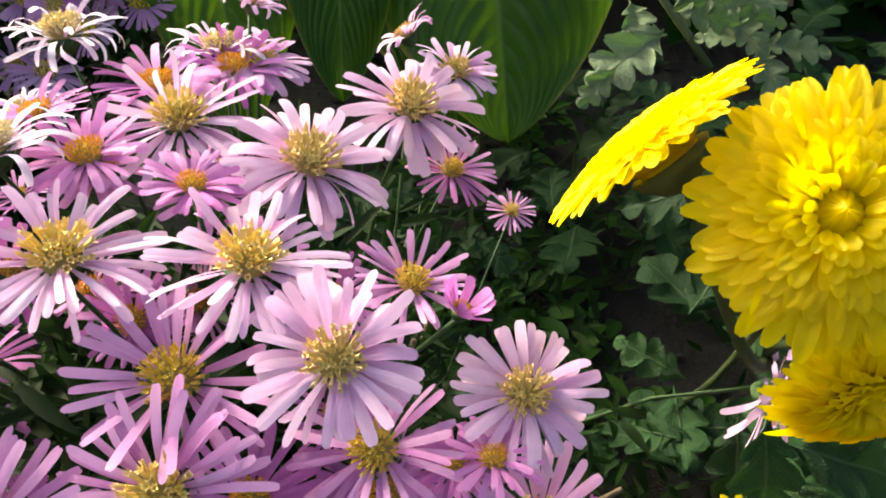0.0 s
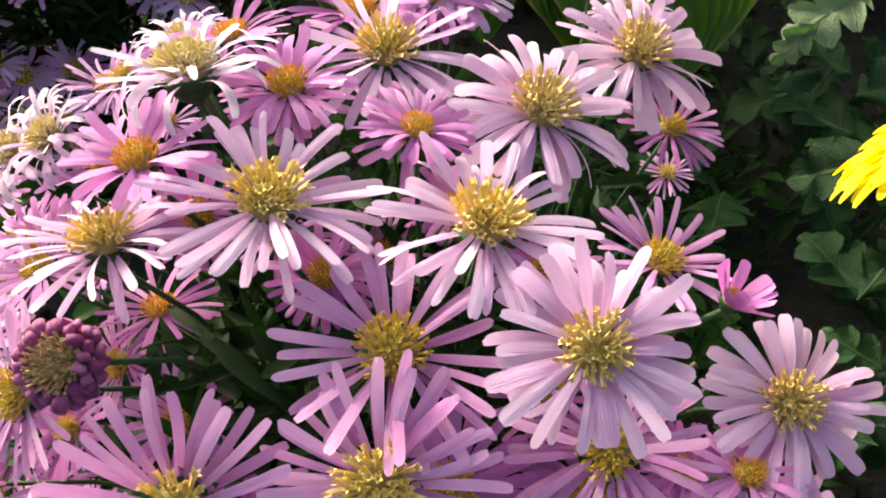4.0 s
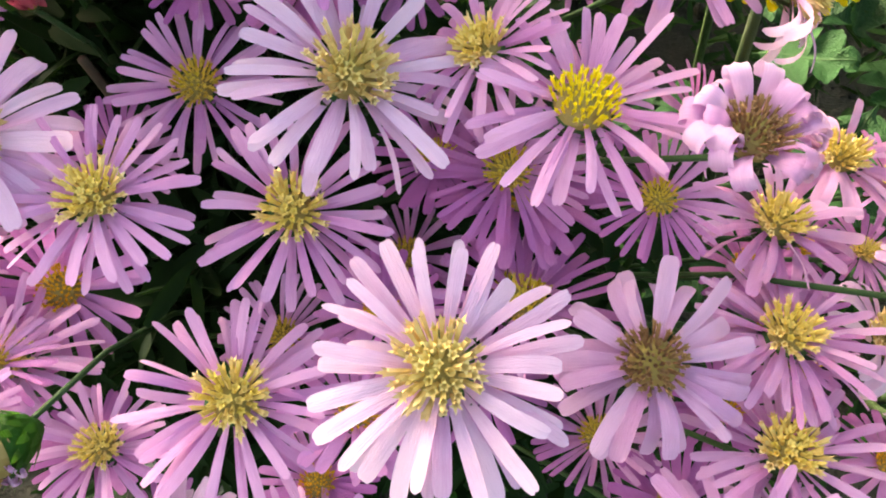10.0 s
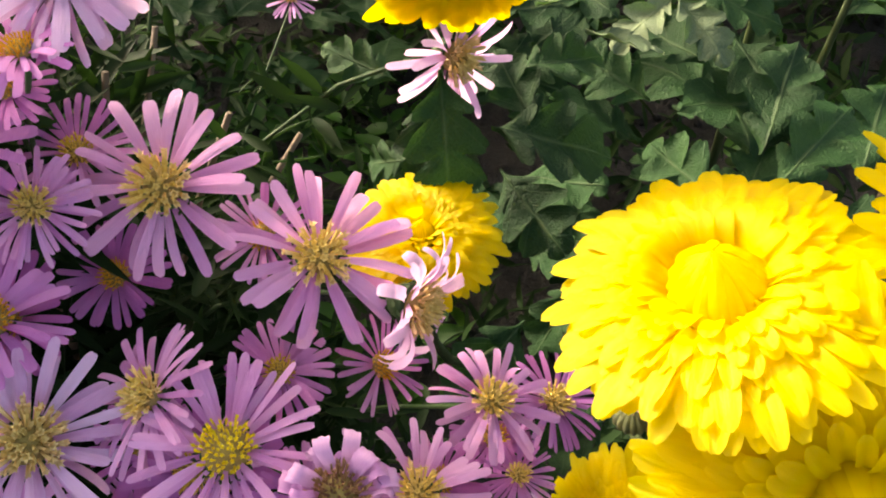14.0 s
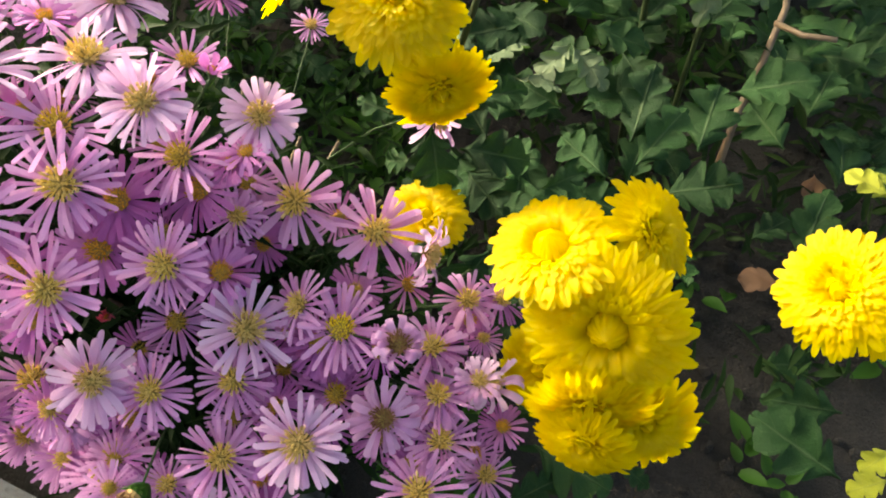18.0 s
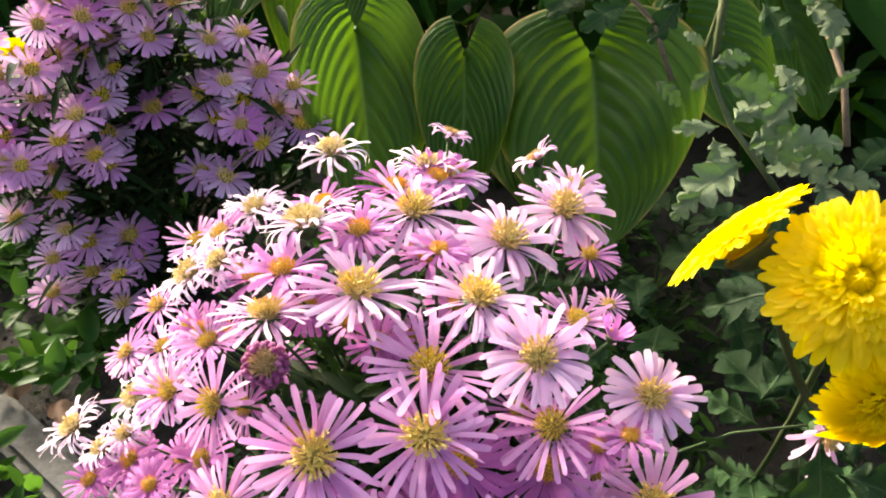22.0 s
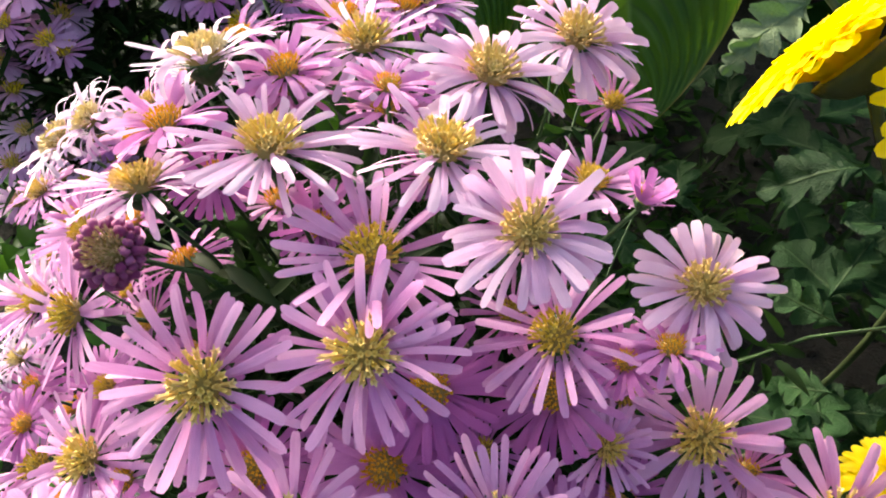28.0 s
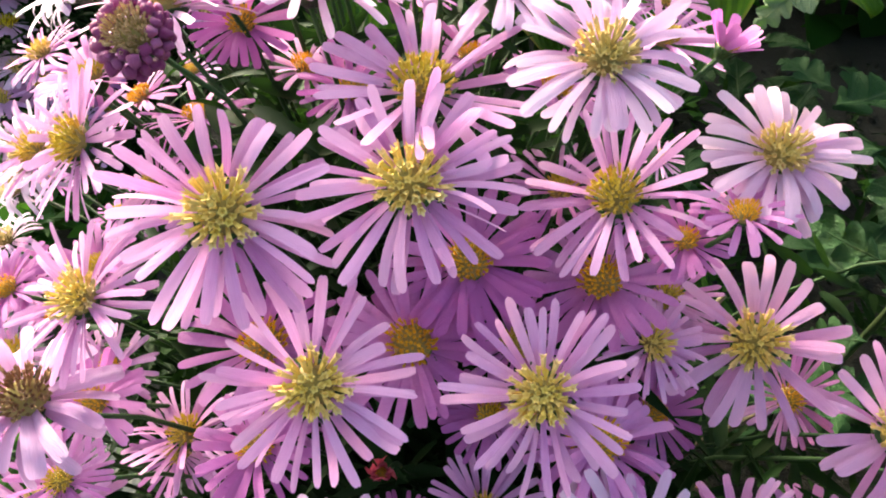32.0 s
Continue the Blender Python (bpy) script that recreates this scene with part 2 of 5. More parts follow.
def soil_material():
    k = Nodes("garden_soil")
    v = k.coord("Object")
    n1, n2, n3 = k.noise(v, 12.0, 5.0), k.noise(v, 120.0, 5.0, 0.7), k.noise(v, 600.0, 3.0)
    f = k.math("ADD", k.math("MULTIPLY", n1, 0.4), k.math("MULTIPLY", n2, 0.6))
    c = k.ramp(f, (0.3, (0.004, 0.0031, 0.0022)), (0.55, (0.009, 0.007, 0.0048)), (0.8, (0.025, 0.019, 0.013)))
    k.put(k.b.inputs["Base Color"], c)
    k.b.inputs["Roughness"].default_value = 0.95
    k.bump(k.math("ADD", n2, k.math("MULTIPLY", n3, 0.5)), 0.9, 0.004)
    return k.m


def concrete_material(name, dark, light):
    k = Nodes(name)
    v = k.coord("Object")
    n1, n2 = k.noise(v, 25.0, 6.0, 0.65), k.noise(v, 300.0, 4.0)
    f = k.math("ADD", k.math("MULTIPLY", n1, 0.7), k.math("MULTIPLY", n2, 0.3))
    c = k.ramp(f, (0.32, dark), (0.6, light), (0.8, tuple(x * 1.12 for x in light)))
    moss = k.math("MULTIPLY", k.math("SUBTRACT", k.noise(v, 30.0, 8.0, 0.78), 0.47, True), 6.0, True)
    c = k.mix(k.math("MULTIPLY", moss, 0.75), c, (0.045, 0.045, 0.036, 1))
    k.put(k.b.inputs["Base Color"], c)
    k.b.inputs["Roughness"].default_value = 0.85
    k.bump(k.math("ADD", n2, n1), 0.5, 0.002)
    return k.m


soil = soil_material()
concrete = concrete_material("paving_concrete", (0.013, 0.016, 0.019), (0.040, 0.047, 0.056))
kerb_stone = concrete_material("kerb_concrete", (0.036, 0.038, 0.036), (0.083, 0.085, 0.081))


def twig_material(name, dark, light):
    k = Nodes(name)
    n1 = k.noise(k.coord("Object"), 90.0, 4.0)
    k.put(k.b.inputs["Base Color"], k.ramp(n1, (0.3, dark), (0.7, light)))
    k.b.inputs["Roughness"].default_value = 0.8
    k.bump(n1, 0.5, 0.001)
    return k.m


dry_twig = twig_material("dry_stalk", (0.055, 0.036, 0.020), (0.17, 0.12, 0.07))

# ---- building helpers ----


def mesh_of(name, verts, faces, material, uvs=None, smooth=True):
    me = bpy.data.meshes.new(name)
    me.from_pydata(verts, [], faces)
    if uvs is not None:
        layer = me.uv_layers.new(name="UVMap")
        idx = np.empty(len(me.loops), dtype=np.int32)
        me.loops.foreach_get("vertex_index", idx)
        layer.data.foreach_set("uv", np.asarray(uvs, dtype=np.float32)[idx].ravel())
    if smooth:
        me.polygons.foreach_set("use_smooth", [True] * len(me.polygons))
    me.materials.append(material)
    me.update()
    return me


def part(name, me, parent=None, m=None, label=""):
    """Links a mesh as one object under a thing or a part."""
    ob = new(name, me)
    if parent is not None:
        ob.parent = parent
    if m is not None:
        ob.matrix_basis = m
    if label:
        ob["label"] = label
    return ob


def empty(name, m, label, category, group="", kind=""):
    ob = new(name)
    ob.empty_display_size = 0.01
    ob.matrix_basis = m
    return tagged(ob, label, category, group, kind)


def grid_faces(n, m, off=0):
    return [(off + i * m + j, off + i * m + j + 1, off + (i + 1) * m + j + 1, off + (i + 1) * m + j) for i in range(n - 1) for j in range(m - 1)]


def frame_to(normal):
    """A turn that takes z to the given normal."""
    return Vector(normal).to_track_quat("Z", "Y").to_matrix().to_4x4()


def tube(points, radii, sides=6):
    """Verts and faces of a tapered tube through points."""
    verts, faces = [], []
    pts = [Vector(p) for p in points]
    for i, p in enumerate(pts):
        d = (pts[min(i + 1, len(pts) - 1)] - pts[max(i - 1, 0)]).normalized()
        q = d.to_track_quat("Z", "Y").to_matrix()
        for s in range(sides):
            a = 2 * math.pi * s / sides
            verts.append(p + q @ Vector((math.cos(a), math.sin(a), 0)) * radii[i])
    for i in range(len(pts) - 1):
        for s in range(sides):
            a, b = i * sides + s, i * sides + (s + 1) % sides
            faces.append((a, b, b + sides, a + sides))
    faces.append(tuple(range(sides))[::-1])
    faces.append(tuple(range((len(pts) - 1) * sides, len(pts) * sides)))
    return verts, faces


def bezier(a, b, c, n):
    a, b, c = Vector(a), Vector(b), Vector(c)
    return [a * (1 - t) ** 2 + b * 2 * t * (1 - t) + c * t * t for t in (i / (n - 1) for i in range(n))]


# ---- ray petals ----
def petal_mesh(name, material, width, rise, bend, curl=0.0, start=0.2, length=0.8, groove=0.34, notch=0.0, sway=0.0, n=10, m=5, base=0.44, tip=0.14, power=1.6):
    """A strap petal for a flower of radius 1: rises at an angle, bends along its length, and may roll up at its tip."""
    verts, uvs = [], []
    x, z = start, 0.0
    steps = [i / (n - 4) * (1 - tip) for i in range(n - 3)] + [1 - tip * 0.55, 1 - tip * 0.2, 1.0]
    for i, s in enumerate(steps):
        a = radians(rise + bend * s ** power + curl * max(0.0, s - 0.45) ** 1.3)
        if i:
            x += math.cos(a) * length * (s - steps[i - 1])
            z += math.sin(a) * length * (s - steps[i - 1])
        h = width * (base + (1 - base) * math.sin(min(1.0, s / 0.62) * math.pi / 2))
        if s > 1 - tip:
            h *= math.sqrt(max(0.14, 1 - ((s - 1 + tip) / tip) ** 2 * 0.86))
        for j in range(m):
            v = 2 * j / (m - 1) - 1
            up = groove * width * (math.cos(v * math.pi * 1.5) * 0.45 - v * v * 0.10) * min(1, s * 4) * (1 - 0.4 * s)
            back = -notch * (1 - abs(v)) * (1 if i == n - 1 else 0) - (0.012 * v * v if i == n - 1 else 0)
            verts.append((x - math.sin(a) * up + math.cos(a) * back, v * h + sway * s * s, z + math.cos(a) * up + math.sin(a) * back))
            uvs.append((s, j / (m - 1)))
    return mesh_of(name, verts, grid_faces(n, m), material, uvs)


def petal_set(name, material, count, width, rise, bend, curl=(0, 0), **more):
    r = random.Random(name)
    return [petal_mesh(name, material, r.uniform(*width), r.uniform(*rise), r.uniform(*bend), r.uniform(*curl), sway=r.uniform(-0.07, 0.07), notch=r.choice((0, 0.0, 0.02)), **more) for _ in range(count)]


PETALS = {
    "open": petal_set("petal", lilac, 10, (0.039, 0.056), (4, 16), (-34, -6)),
    "spider": petal_set("petal", lilac, 9, (0.038, 0.052), (6, 22), (-26, 4)),
    "sparse": petal_set("petal", lilac, 9, (0.054, 0.074), (4, 20), (-40, -4), (-40, 10)),
    "gold": petal_set("petal", lilac, 10, (0.037, 0.053), (8, 22), (-30, 0)),
    "pale": petal_set("petal", lilac_pale, 10, (0.056, 0.082), (6, 20), (-56, -12)),
    "worn": petal_set("petal", lilac_pale, 10, (0.046, 0.066), (6, 20), (-44, -8)),
    "bright": petal_set("petal", lilac, 9, (0.038, 0.053), (6, 20), (-26, 4)),
    # open flowers at the top: paler petals put the sunlight into their colour
    "sunlit_pale": petal_set("petal", lilac_pale, 10, (0.038, 0.056), (6, 18), (-38, -8)),
    "frayed": petal_set("petal", lilac_sunlit, 12, (0.032, 0.054), (10, 44), (-80, -10), (-150, 70), n=12),
    "young": petal_set("petal", lilac_deep, 8, (0.052, 0.078), (12, 30), (-40, -6)),
    "spent": petal_set("petal", lilac_mid, 6, (0.070, 0.095), (10, 22), (-50, -25), (-60, 20)),
    "curled": petal_set("petal", lilac_mid, 7, (0.080, 0.115), (38, 66), (-20, 0), (-620, -380), n=18),
    "droopy": petal_set("petal", lilac_pale, 6, (0.055, 0.080), (16, 40), (-30, 10), (-260, -60), n=12),
    "redbud": petal_set("petal", crimson, 5, (0.14, 0.20), (52, 70), (20, 50)),
    "bud": petal_set("petal", lilac_deep, 5, (0.10, 0.14), (45, 62), (-12, 8)),
}


def disc_mesh(name, material, radius, height, florets, size, lean, seed):
    """A dome packed with small five-lobed tube florets."""
    r = random.Random(seed)
    verts, faces = [], []
    rings, sides = 5, 14
    for i in range(rings):
        t = i / (rings - 1)
        for s in range(sides):
            a = 2 * math.pi * s / sides
            verts.append((radius * 0.95 * math.cos(t * 1.5) * math.cos(a), radius * 0.95 * math.cos(t * 1.5) * math.sin(a), -0.04 + (height * 0.75 + 0.04) * math.sin(t * 1.5)))
    faces += [(i * sides + s, i * sides + (s + 1) % sides, (i + 1) * sides + (s + 1) % sides, (i + 1) * sides + s) for i in range(rings - 1) for s in range(sides)]
    faces.append(tuple(range((rings - 1) * sides, rings * sides)))
    for i in range(florets):
        q = math.sqrt((i + 0.5) / florets)
        a = i * 2.39996 + r.uniform(-0.12, 0.12)
        rad = radius * q
        p = Vector((rad * math.cos(a), rad * math.sin(a), height * math.sqrt(max(0.0, 1 - q * q * 0.9)) * 0.72))
        way = Vector((math.cos(a) * q * lean, math.sin(a) * q * lean, 1.0)) + Vector((r.uniform(-0.22, 0.22), r.uniform(-0.22, 0.22), 0))
        turn = way.normalized().to_track_quat("Z", "Y").to_matrix()
        tall = size * (1.5 + 1.9 * q) * r.uniform(0.7, 1.25)
        wide = size * r.uniform(0.75, 1.05)
        o, spin, flare = len(verts), r.uniform(0, 6.28), r.uniform(0.55, 1.2)
        for s in range(5):
            b = spin + s * 1.25664
            verts.append(p + turn @ Vector((math.cos(b) * wide * 0.35, math.sin(b) * wide * 0.35, 0)))
        for s in range(5):
            b = spin + s * 1.25664
            verts.append(p + turn @ Vector((math.cos(b) * wide * 0.62, math.sin(b) * wide * 0.62, tall)))
        for s in range(5):
            b = spin + (s + 0.5) * 1.25664
            verts.append(p + turn @ Vector((math.cos(b) * wide * flare, math.sin(b) * wide * flare, tall * r.uniform(0.95, 1.4))))
        verts.append(p + turn @ Vector((0, 0, tall * 0.5)))
        for s in range(5):
            t = (s + 1) % 5
            faces.append((o + 15, o + 5 + s, o + 5 + t))
            faces += [(o + s, o + t, o + 5 + t, o + 5 + s), (o + 5 + s, o + 5 + t, o + 10 + s)]
    me = mesh_of(name, verts, faces, material, smooth=False)
    me.materials.append(disc_bed)
    for poly in me.polygons[: (rings - 1) * sides + 1]:
        poly.material_index = 1
    return me


DISCS = {
    "open": [disc_mesh("disc", disc_olive, 0.21, 0.21, 46, 0.050, 1.15, s) for s in (1, 2, 3)],
    "pale": [disc_mesh("disc", disc_straw, 0.22, 0.23, 50, 0.050, 1.25, s) for s in (4, 5, 6)],
    "gold": [disc_mesh("disc", disc_gold, 0.215, 0.20, 74, 0.032, 0.95, s) for s in (7, 8)],
    "bright": [disc_mesh("disc", disc_yellow, 0.25, 0.17, 80, 0.028, 0.5, s) for s in (9,)],
    "young": [disc_mesh("disc", disc_orange, 0.25, 0.20, 76, 0.029, 0.6, s) for s in (10, 11)],
    "spent": [disc_mesh("disc", disc_brown, 0.26, 0.25, 80, 0.036, 1.0, s) for s in (12, 13)],
}
DISCS["sparse"], DISCS["spider"] = DISCS["open"], DISCS["gold"]
DISCS["curled"], DISCS["droopy"], DISCS["bud"] = DISCS["spent"], DISCS["pale"], DISCS["young"]
DISCS["frayed"] = [disc_mesh("disc", disc_cream, 0.22, 0.25, 60, 0.046, 1.35, s) for s in (14, 15)]
DISCS["sunlit_pale"] = DISCS["open"]
DISCS["redbud"], DISCS["worn"] = DISCS["young"], DISCS["pale"]


def involucre_mesh(seed):
    """The green cup under a flower, of pointed bracts in three whorls."""
    r = random.Random(seed)
    verts, faces = tube([(0, 0, -0.34), (0, 0, -0.27), (0, 0, -0.14), (0, 0, -0.02)], [0.05, 0.14, 0.22, 0.25], 10)
    for whorl, (z, rad, size) in enumerate(((-0.26, 0.15, 0.16), (-0.18, 0.21, 0.17), (-0.09, 0.24, 0.16))):
        for s in range(12):
            a = 2 * math.pi * (s + whorl * 0.5) / 12 + r.uniform(-0.1, 0.1)
            c, d = Vector((math.cos(a), math.sin(a), 0)), Vector((-math.sin(a), math.cos(a), 0))
            o = len(verts)
            base = c * rad + Vector((0, 0, z))
            out = base + c * size * r.uniform(0.35, 0.8) + Vector((0, 0, size * 0.7))
            verts += [base + d * 0.035, base - d * 0.035, (base + out) / 2 - d * 0.03, (base + out) / 2 + d * 0.03, out]
            faces += [(o, o + 1, o + 2, o + 3), (o + 3, o + 2, o + 4)]
    return mesh_of("involucre", verts, faces, aster_green)


INVOLUCRES = [involucre_mesh(s) for s in range(3)]


def lance_mesh(seed, length, width, material):
    """A narrow folded leaf along x."""
    r = random.Random(seed)
    bend, verts, n = r.uniform(-0.5, 0.35), [], 6
    for i in range(n):
        s = i / (n - 1)
        h = width * math.sin(math.pi * (0.08 + 0.90 * s) ** 0.8)
        z = bend * s * s * length * 0.6
        verts += [(s * length, -h, z + h * 0.45), (s * length, 0, z), (s * length, h, z + h * 0.45)]
    return mesh_of("leaf", verts, grid_faces(n, 3), material)


LANCES = [lance_mesh(s, 0.017 + 0.002 * (s % 4), 0.0019 + 0.0003 * (s % 3), aster_leaf) for s in range(8)]
LANCE_DATA = [(np.array([v.co[:] for v in me.vertices]), [tuple(p.vertices) for p in me.polygons]) for me in LANCES]

BUSH_ROOT = Vector((-0.045, 0.135, 0.0))
foliage_v, foliage_f = [], []


def add_leaf(v_list, f_list, data, m):
    co, fs = data
    o = len(v_list)
    for c in co:
        v_list.append(m @ Vector(c))
    f_list.extend(tuple(o + i for i in f) for f in fs)


def leaf_pose(p, way, size=1.0, roll=0.0):
    q = Vector(way).to_track_quat("X", "Z").to_matrix().to_4x4()
    return Matrix.Translation(p) @ q @ Matrix.Rotation(roll, 4, "X") @ Matrix.Diagonal((size, size, size, 1))


LOOKS = {
    "open": ("open lilac aster flower with an olive-gold disc", 35),
    "spider": ("lilac aster flower with long thin petals", 23),
    "sparse": ("lilac aster flower with slender well-spaced petals", 25),
    "gold": ("lilac aster flower with a golden floret disc", 31),
    "pale": ("pale faded lilac aster flower with drooping petals", 37),
    "worn": ("pale lilac aster flower with uneven spreading petals", 35),
    "bright": ("lilac aster flower with narrow petals and yellow disc", 32),
    "sunlit_pale": ("lilac aster flower with narrow petals in a paler sunlit colour", 36),
    "frayed": ("aster flower with thin frayed ageing petals whitened as if sunlit", 33),
    "young": ("freshly opened pink aster flower with an orange disc", 27),
    "spent": ("fading pale aster flower with a brown disc", 29),
    "curled": ("withering aster flower with petals rolled back", 19),
    "droopy": ("ageing aster flower with thin hanging curled petals", 20),
    "redbud": ("small unopened crimson aster bud", 15),
    "bud": ("half-closed deep pink aster bud on its stem", 16),
}


def stem_of(parent, base, normal, root, scale, radius=0.00062, leaves=2):
    """A leafy stem from a flower's back down into the bush, in the flower's own axes."""
    inv = parent.matrix_basis.inverted()
    start = base - normal * 0.30 * scale
    low = root + (base - root) * 0.18 + Vector((0, 0, 0.0))
    low.z = max(0.004, low.z * 0.25)
    mid = start.lerp(Vector((root.x, root.y, start.z - 0.05)), 0.55) - normal * 0.022
    pts = bezier(start, mid, low, 8)
    v, f = tube([inv @ p for p in pts], [radius / scale * (0.8 + 0.06 * i) for i in range(8)], 5)
    stalk_part = part("stem", mesh_of("stem", v, f, aster_green), parent)
    r = random.Random(round(base.x * 9e4 + base.y * 7e4))
    for i in range(leaves):
        t = 0.42 + 0.08 * i
        p = bezier(start, mid, low, 40)[int(t * 39)]
        way = Vector((r.uniform(-1, 1), r.uniform(-1, 1), r.uniform(-0.5, 0.3)))
        part("leaf", r.choice(LANCES), stalk_part, inv @ leaf_pose(p, way, r.uniform(0.4, 0.7)))
    fine = bezier(start, mid, low, 60)
    for i in range(46):
        p = fine[11 + int(i * 0.75)]
        spread = 0.003 + 0.00030 * i
        p = p + Vector((r.gauss(0, spread), r.gauss(0, spread), r.gauss(0, spread)))
        way = Vector((r.uniform(-1, 1), r.uniform(-1, 1), r.uniform(-0.6, 0.4)))
        add_leaf(foliage_v, foliage_f, LANCE_DATA[r.randrange(8)], leaf_pose(p, way, r.uniform(0.5, 0.8) + 0.008 * i, r.uniform(-1, 1)))


def joined_petals(seed, meshes, count):
    """All the rays of one flower in one mesh."""
    r = random.Random(seed)
    src = [(np.array([v.co[:] for v in me.vertices]), [tuple(p.vertices) for p in me.polygons]) for me in meshes]
    verts, faces = [], []
    for i in range(count):
        m = Matrix.Rotation(2 * math.pi * (i + r.uniform(-0.35, 0.35)) / count, 4, "Z") @ Matrix.Rotation(r.gauss(0, 0.12), 4, "Y") @ Matrix.Rotation(r.gauss(0, 0.2), 4, "X")
        add_leaf(verts, faces, r.choice(src), m)
    return mesh_of("petals", verts, faces, meshes[0].materials[0])


WHOLE = {k: [joined_petals(s, PETALS[k], LOOKS[k][1]) for s in (1, 2, 3)] for k in PETALS}


def aster(x, y, z, az, el, radius, look_of, apart=True):
    """One aster flower: its place, the way it faces (degrees round from +x, degrees up), its radius and its state."""
    r = random.Random(round(x * 1e4) * 31 + round(y * 1e4) * 17 + round(z * 1e4))
    n = Vector((math.cos(radians(az)) * math.cos(radians(el)), math.sin(radians(az)) * math.cos(radians(el)), math.sin(radians(el))))
    label, count = LOOKS[look_of]
    top = empty("aster_flower", Matrix.Translation((x, y, z)) @ frame_to(n) @ Matrix.Diagonal((radius, radius, radius, 1)), label, "flower", "asters on the front bush")
    part("disc", r.choice(DISCS[look_of]), top, Matrix.Rotation(r.uniform(0, 6.28), 4, "Z"))
    part("involucre", r.choice(INVOLUCRES), top, Matrix.Rotation(r.uniform(0, 6.28), 4, "Z"))
    count += r.randint(-3, 3)
    if not apart:
        part("petals", r.choice(WHOLE[look_of]), top, Matrix.Rotation(r.uniform(0, 6), 4, "Z"))
        count = 0
    spin = r.uniform(0, 6.28)
    gap = r.randrange(count or 1)
    for i in range(count):
        a = spin + 2 * math.pi * (i + r.uniform(-0.55, 0.55)) / count
        low = i % 2
        tilt = radians(r.gauss(0, 6.0) + (5 if low else -2))
        size = r.uniform(0.84, 1.06) * (0.85 if i == gap else 1.0)
        wide = r.uniform(0.85, 1.12)
        m = Matrix.Rotation(a, 4, "Z") @ Matrix.Translation((0, 0, -0.035 * low)) @ Matrix.Rotation(tilt, 4, "Y") @ Matrix.Rotation(r.gauss(0, 0.32), 4, "X") @ Matrix.Diagonal((size, wide, 1, 1))
        part("petal", r.choice(PETALS[look_of]), top, m)
    stem_of(top, Vector((x, y, z)), n, BUSH_ROOT, radius)
    BLOOMS.append((Vector((x, y, z)), n, radius))
    return top


def deep_aster(p, n, radius, seed):
    """A bloom half hidden under the outer ones, its rays in one piece."""
    r = random.Random(seed)
    top = empty("aster_flower", Matrix.Translation(p) @ frame_to(n) @ Matrix.Diagonal((radius, radius, radius, 1)), "pink aster flower half hidden under others", "flower", "asters on the front bush")
    part("petals", r.choice(DEEP_PETALS), top, Matrix.Rotation(r.uniform(0, 6), 4, "Z"))
    part("disc", r.choice(DISCS["young"] + DISCS["gold"]), top)
    stem_of(top, Vector(p), Vector(n), BUSH_ROOT, radius, leaves=0)


DEEP_PETALS = [joined_petals(s, PETALS[k], c) for s, k, c in ((1, "young", 27), (2, "gold", 28), (3, "young", 26), (4, "open", 28))]
BLOOMS = []


# ---- withered heads ----
def withered_head(x, y, z, az, el, radius):
    """A spent head: tan florets in a ring of shrivelled plum-coloured rolls."""
    r = random.Random(round(x * 1e4))
    n = Vector((math.cos(radians(az)) * math.cos(radians(el)), math.sin(radians(az)) * math.cos(radians(el)), math.sin(radians(el))))
    top = empty("withered_aster", Matrix.Translation((x, y, z)) @ frame_to(n) @ Matrix.Diagonal((radius, radius, radius, 1)), "withered aster head with shrivelled plum petals", "flower", "asters on the front bush")
    tagged(part("disc", WITHERED_DISC, top, Matrix.Translation((0, 0, -0.03)) @ Matrix.Diagonal((2.15, 2.15, 2.8, 1))), kind="stuff")
    tagged(part("involucre", INVOLUCRES[0], top, Matrix.Translation((0, 0, -0.28)) @ Matrix.Diagonal((2.2, 2.2, 2.0, 1))), kind="stuff")
    for i in range(58):
        a, t = i * 2.39996, i / 57
        rad, h = 0.60 + 0.36 * math.sin(0.25 + t * 2.5), 0.30 - 0.95 * t
        q = r.uniform(1.15, 1.85)
        m = Matrix.Rotation(a, 4, "Z") @ Matrix.Translation((rad + r.uniform(-0.05, 0.05), 0, h + r.uniform(-0.06, 0.06))) @ Matrix.Rotation(r.uniform(-1.2, 0.4), 4, "Y") @ Matrix.Rotation(r.uniform(-1, 1), 4, "X") @ Matrix.Diagonal((q * r.uniform(0.8, 1.2), q, q * r.uniform(0.8, 1.1), 1))
        part("petal", r.choice(KNOBS), top, m)
    stem_of(top, Vector((x, y, z)), n, BUSH_ROOT, radius, leaves=8)


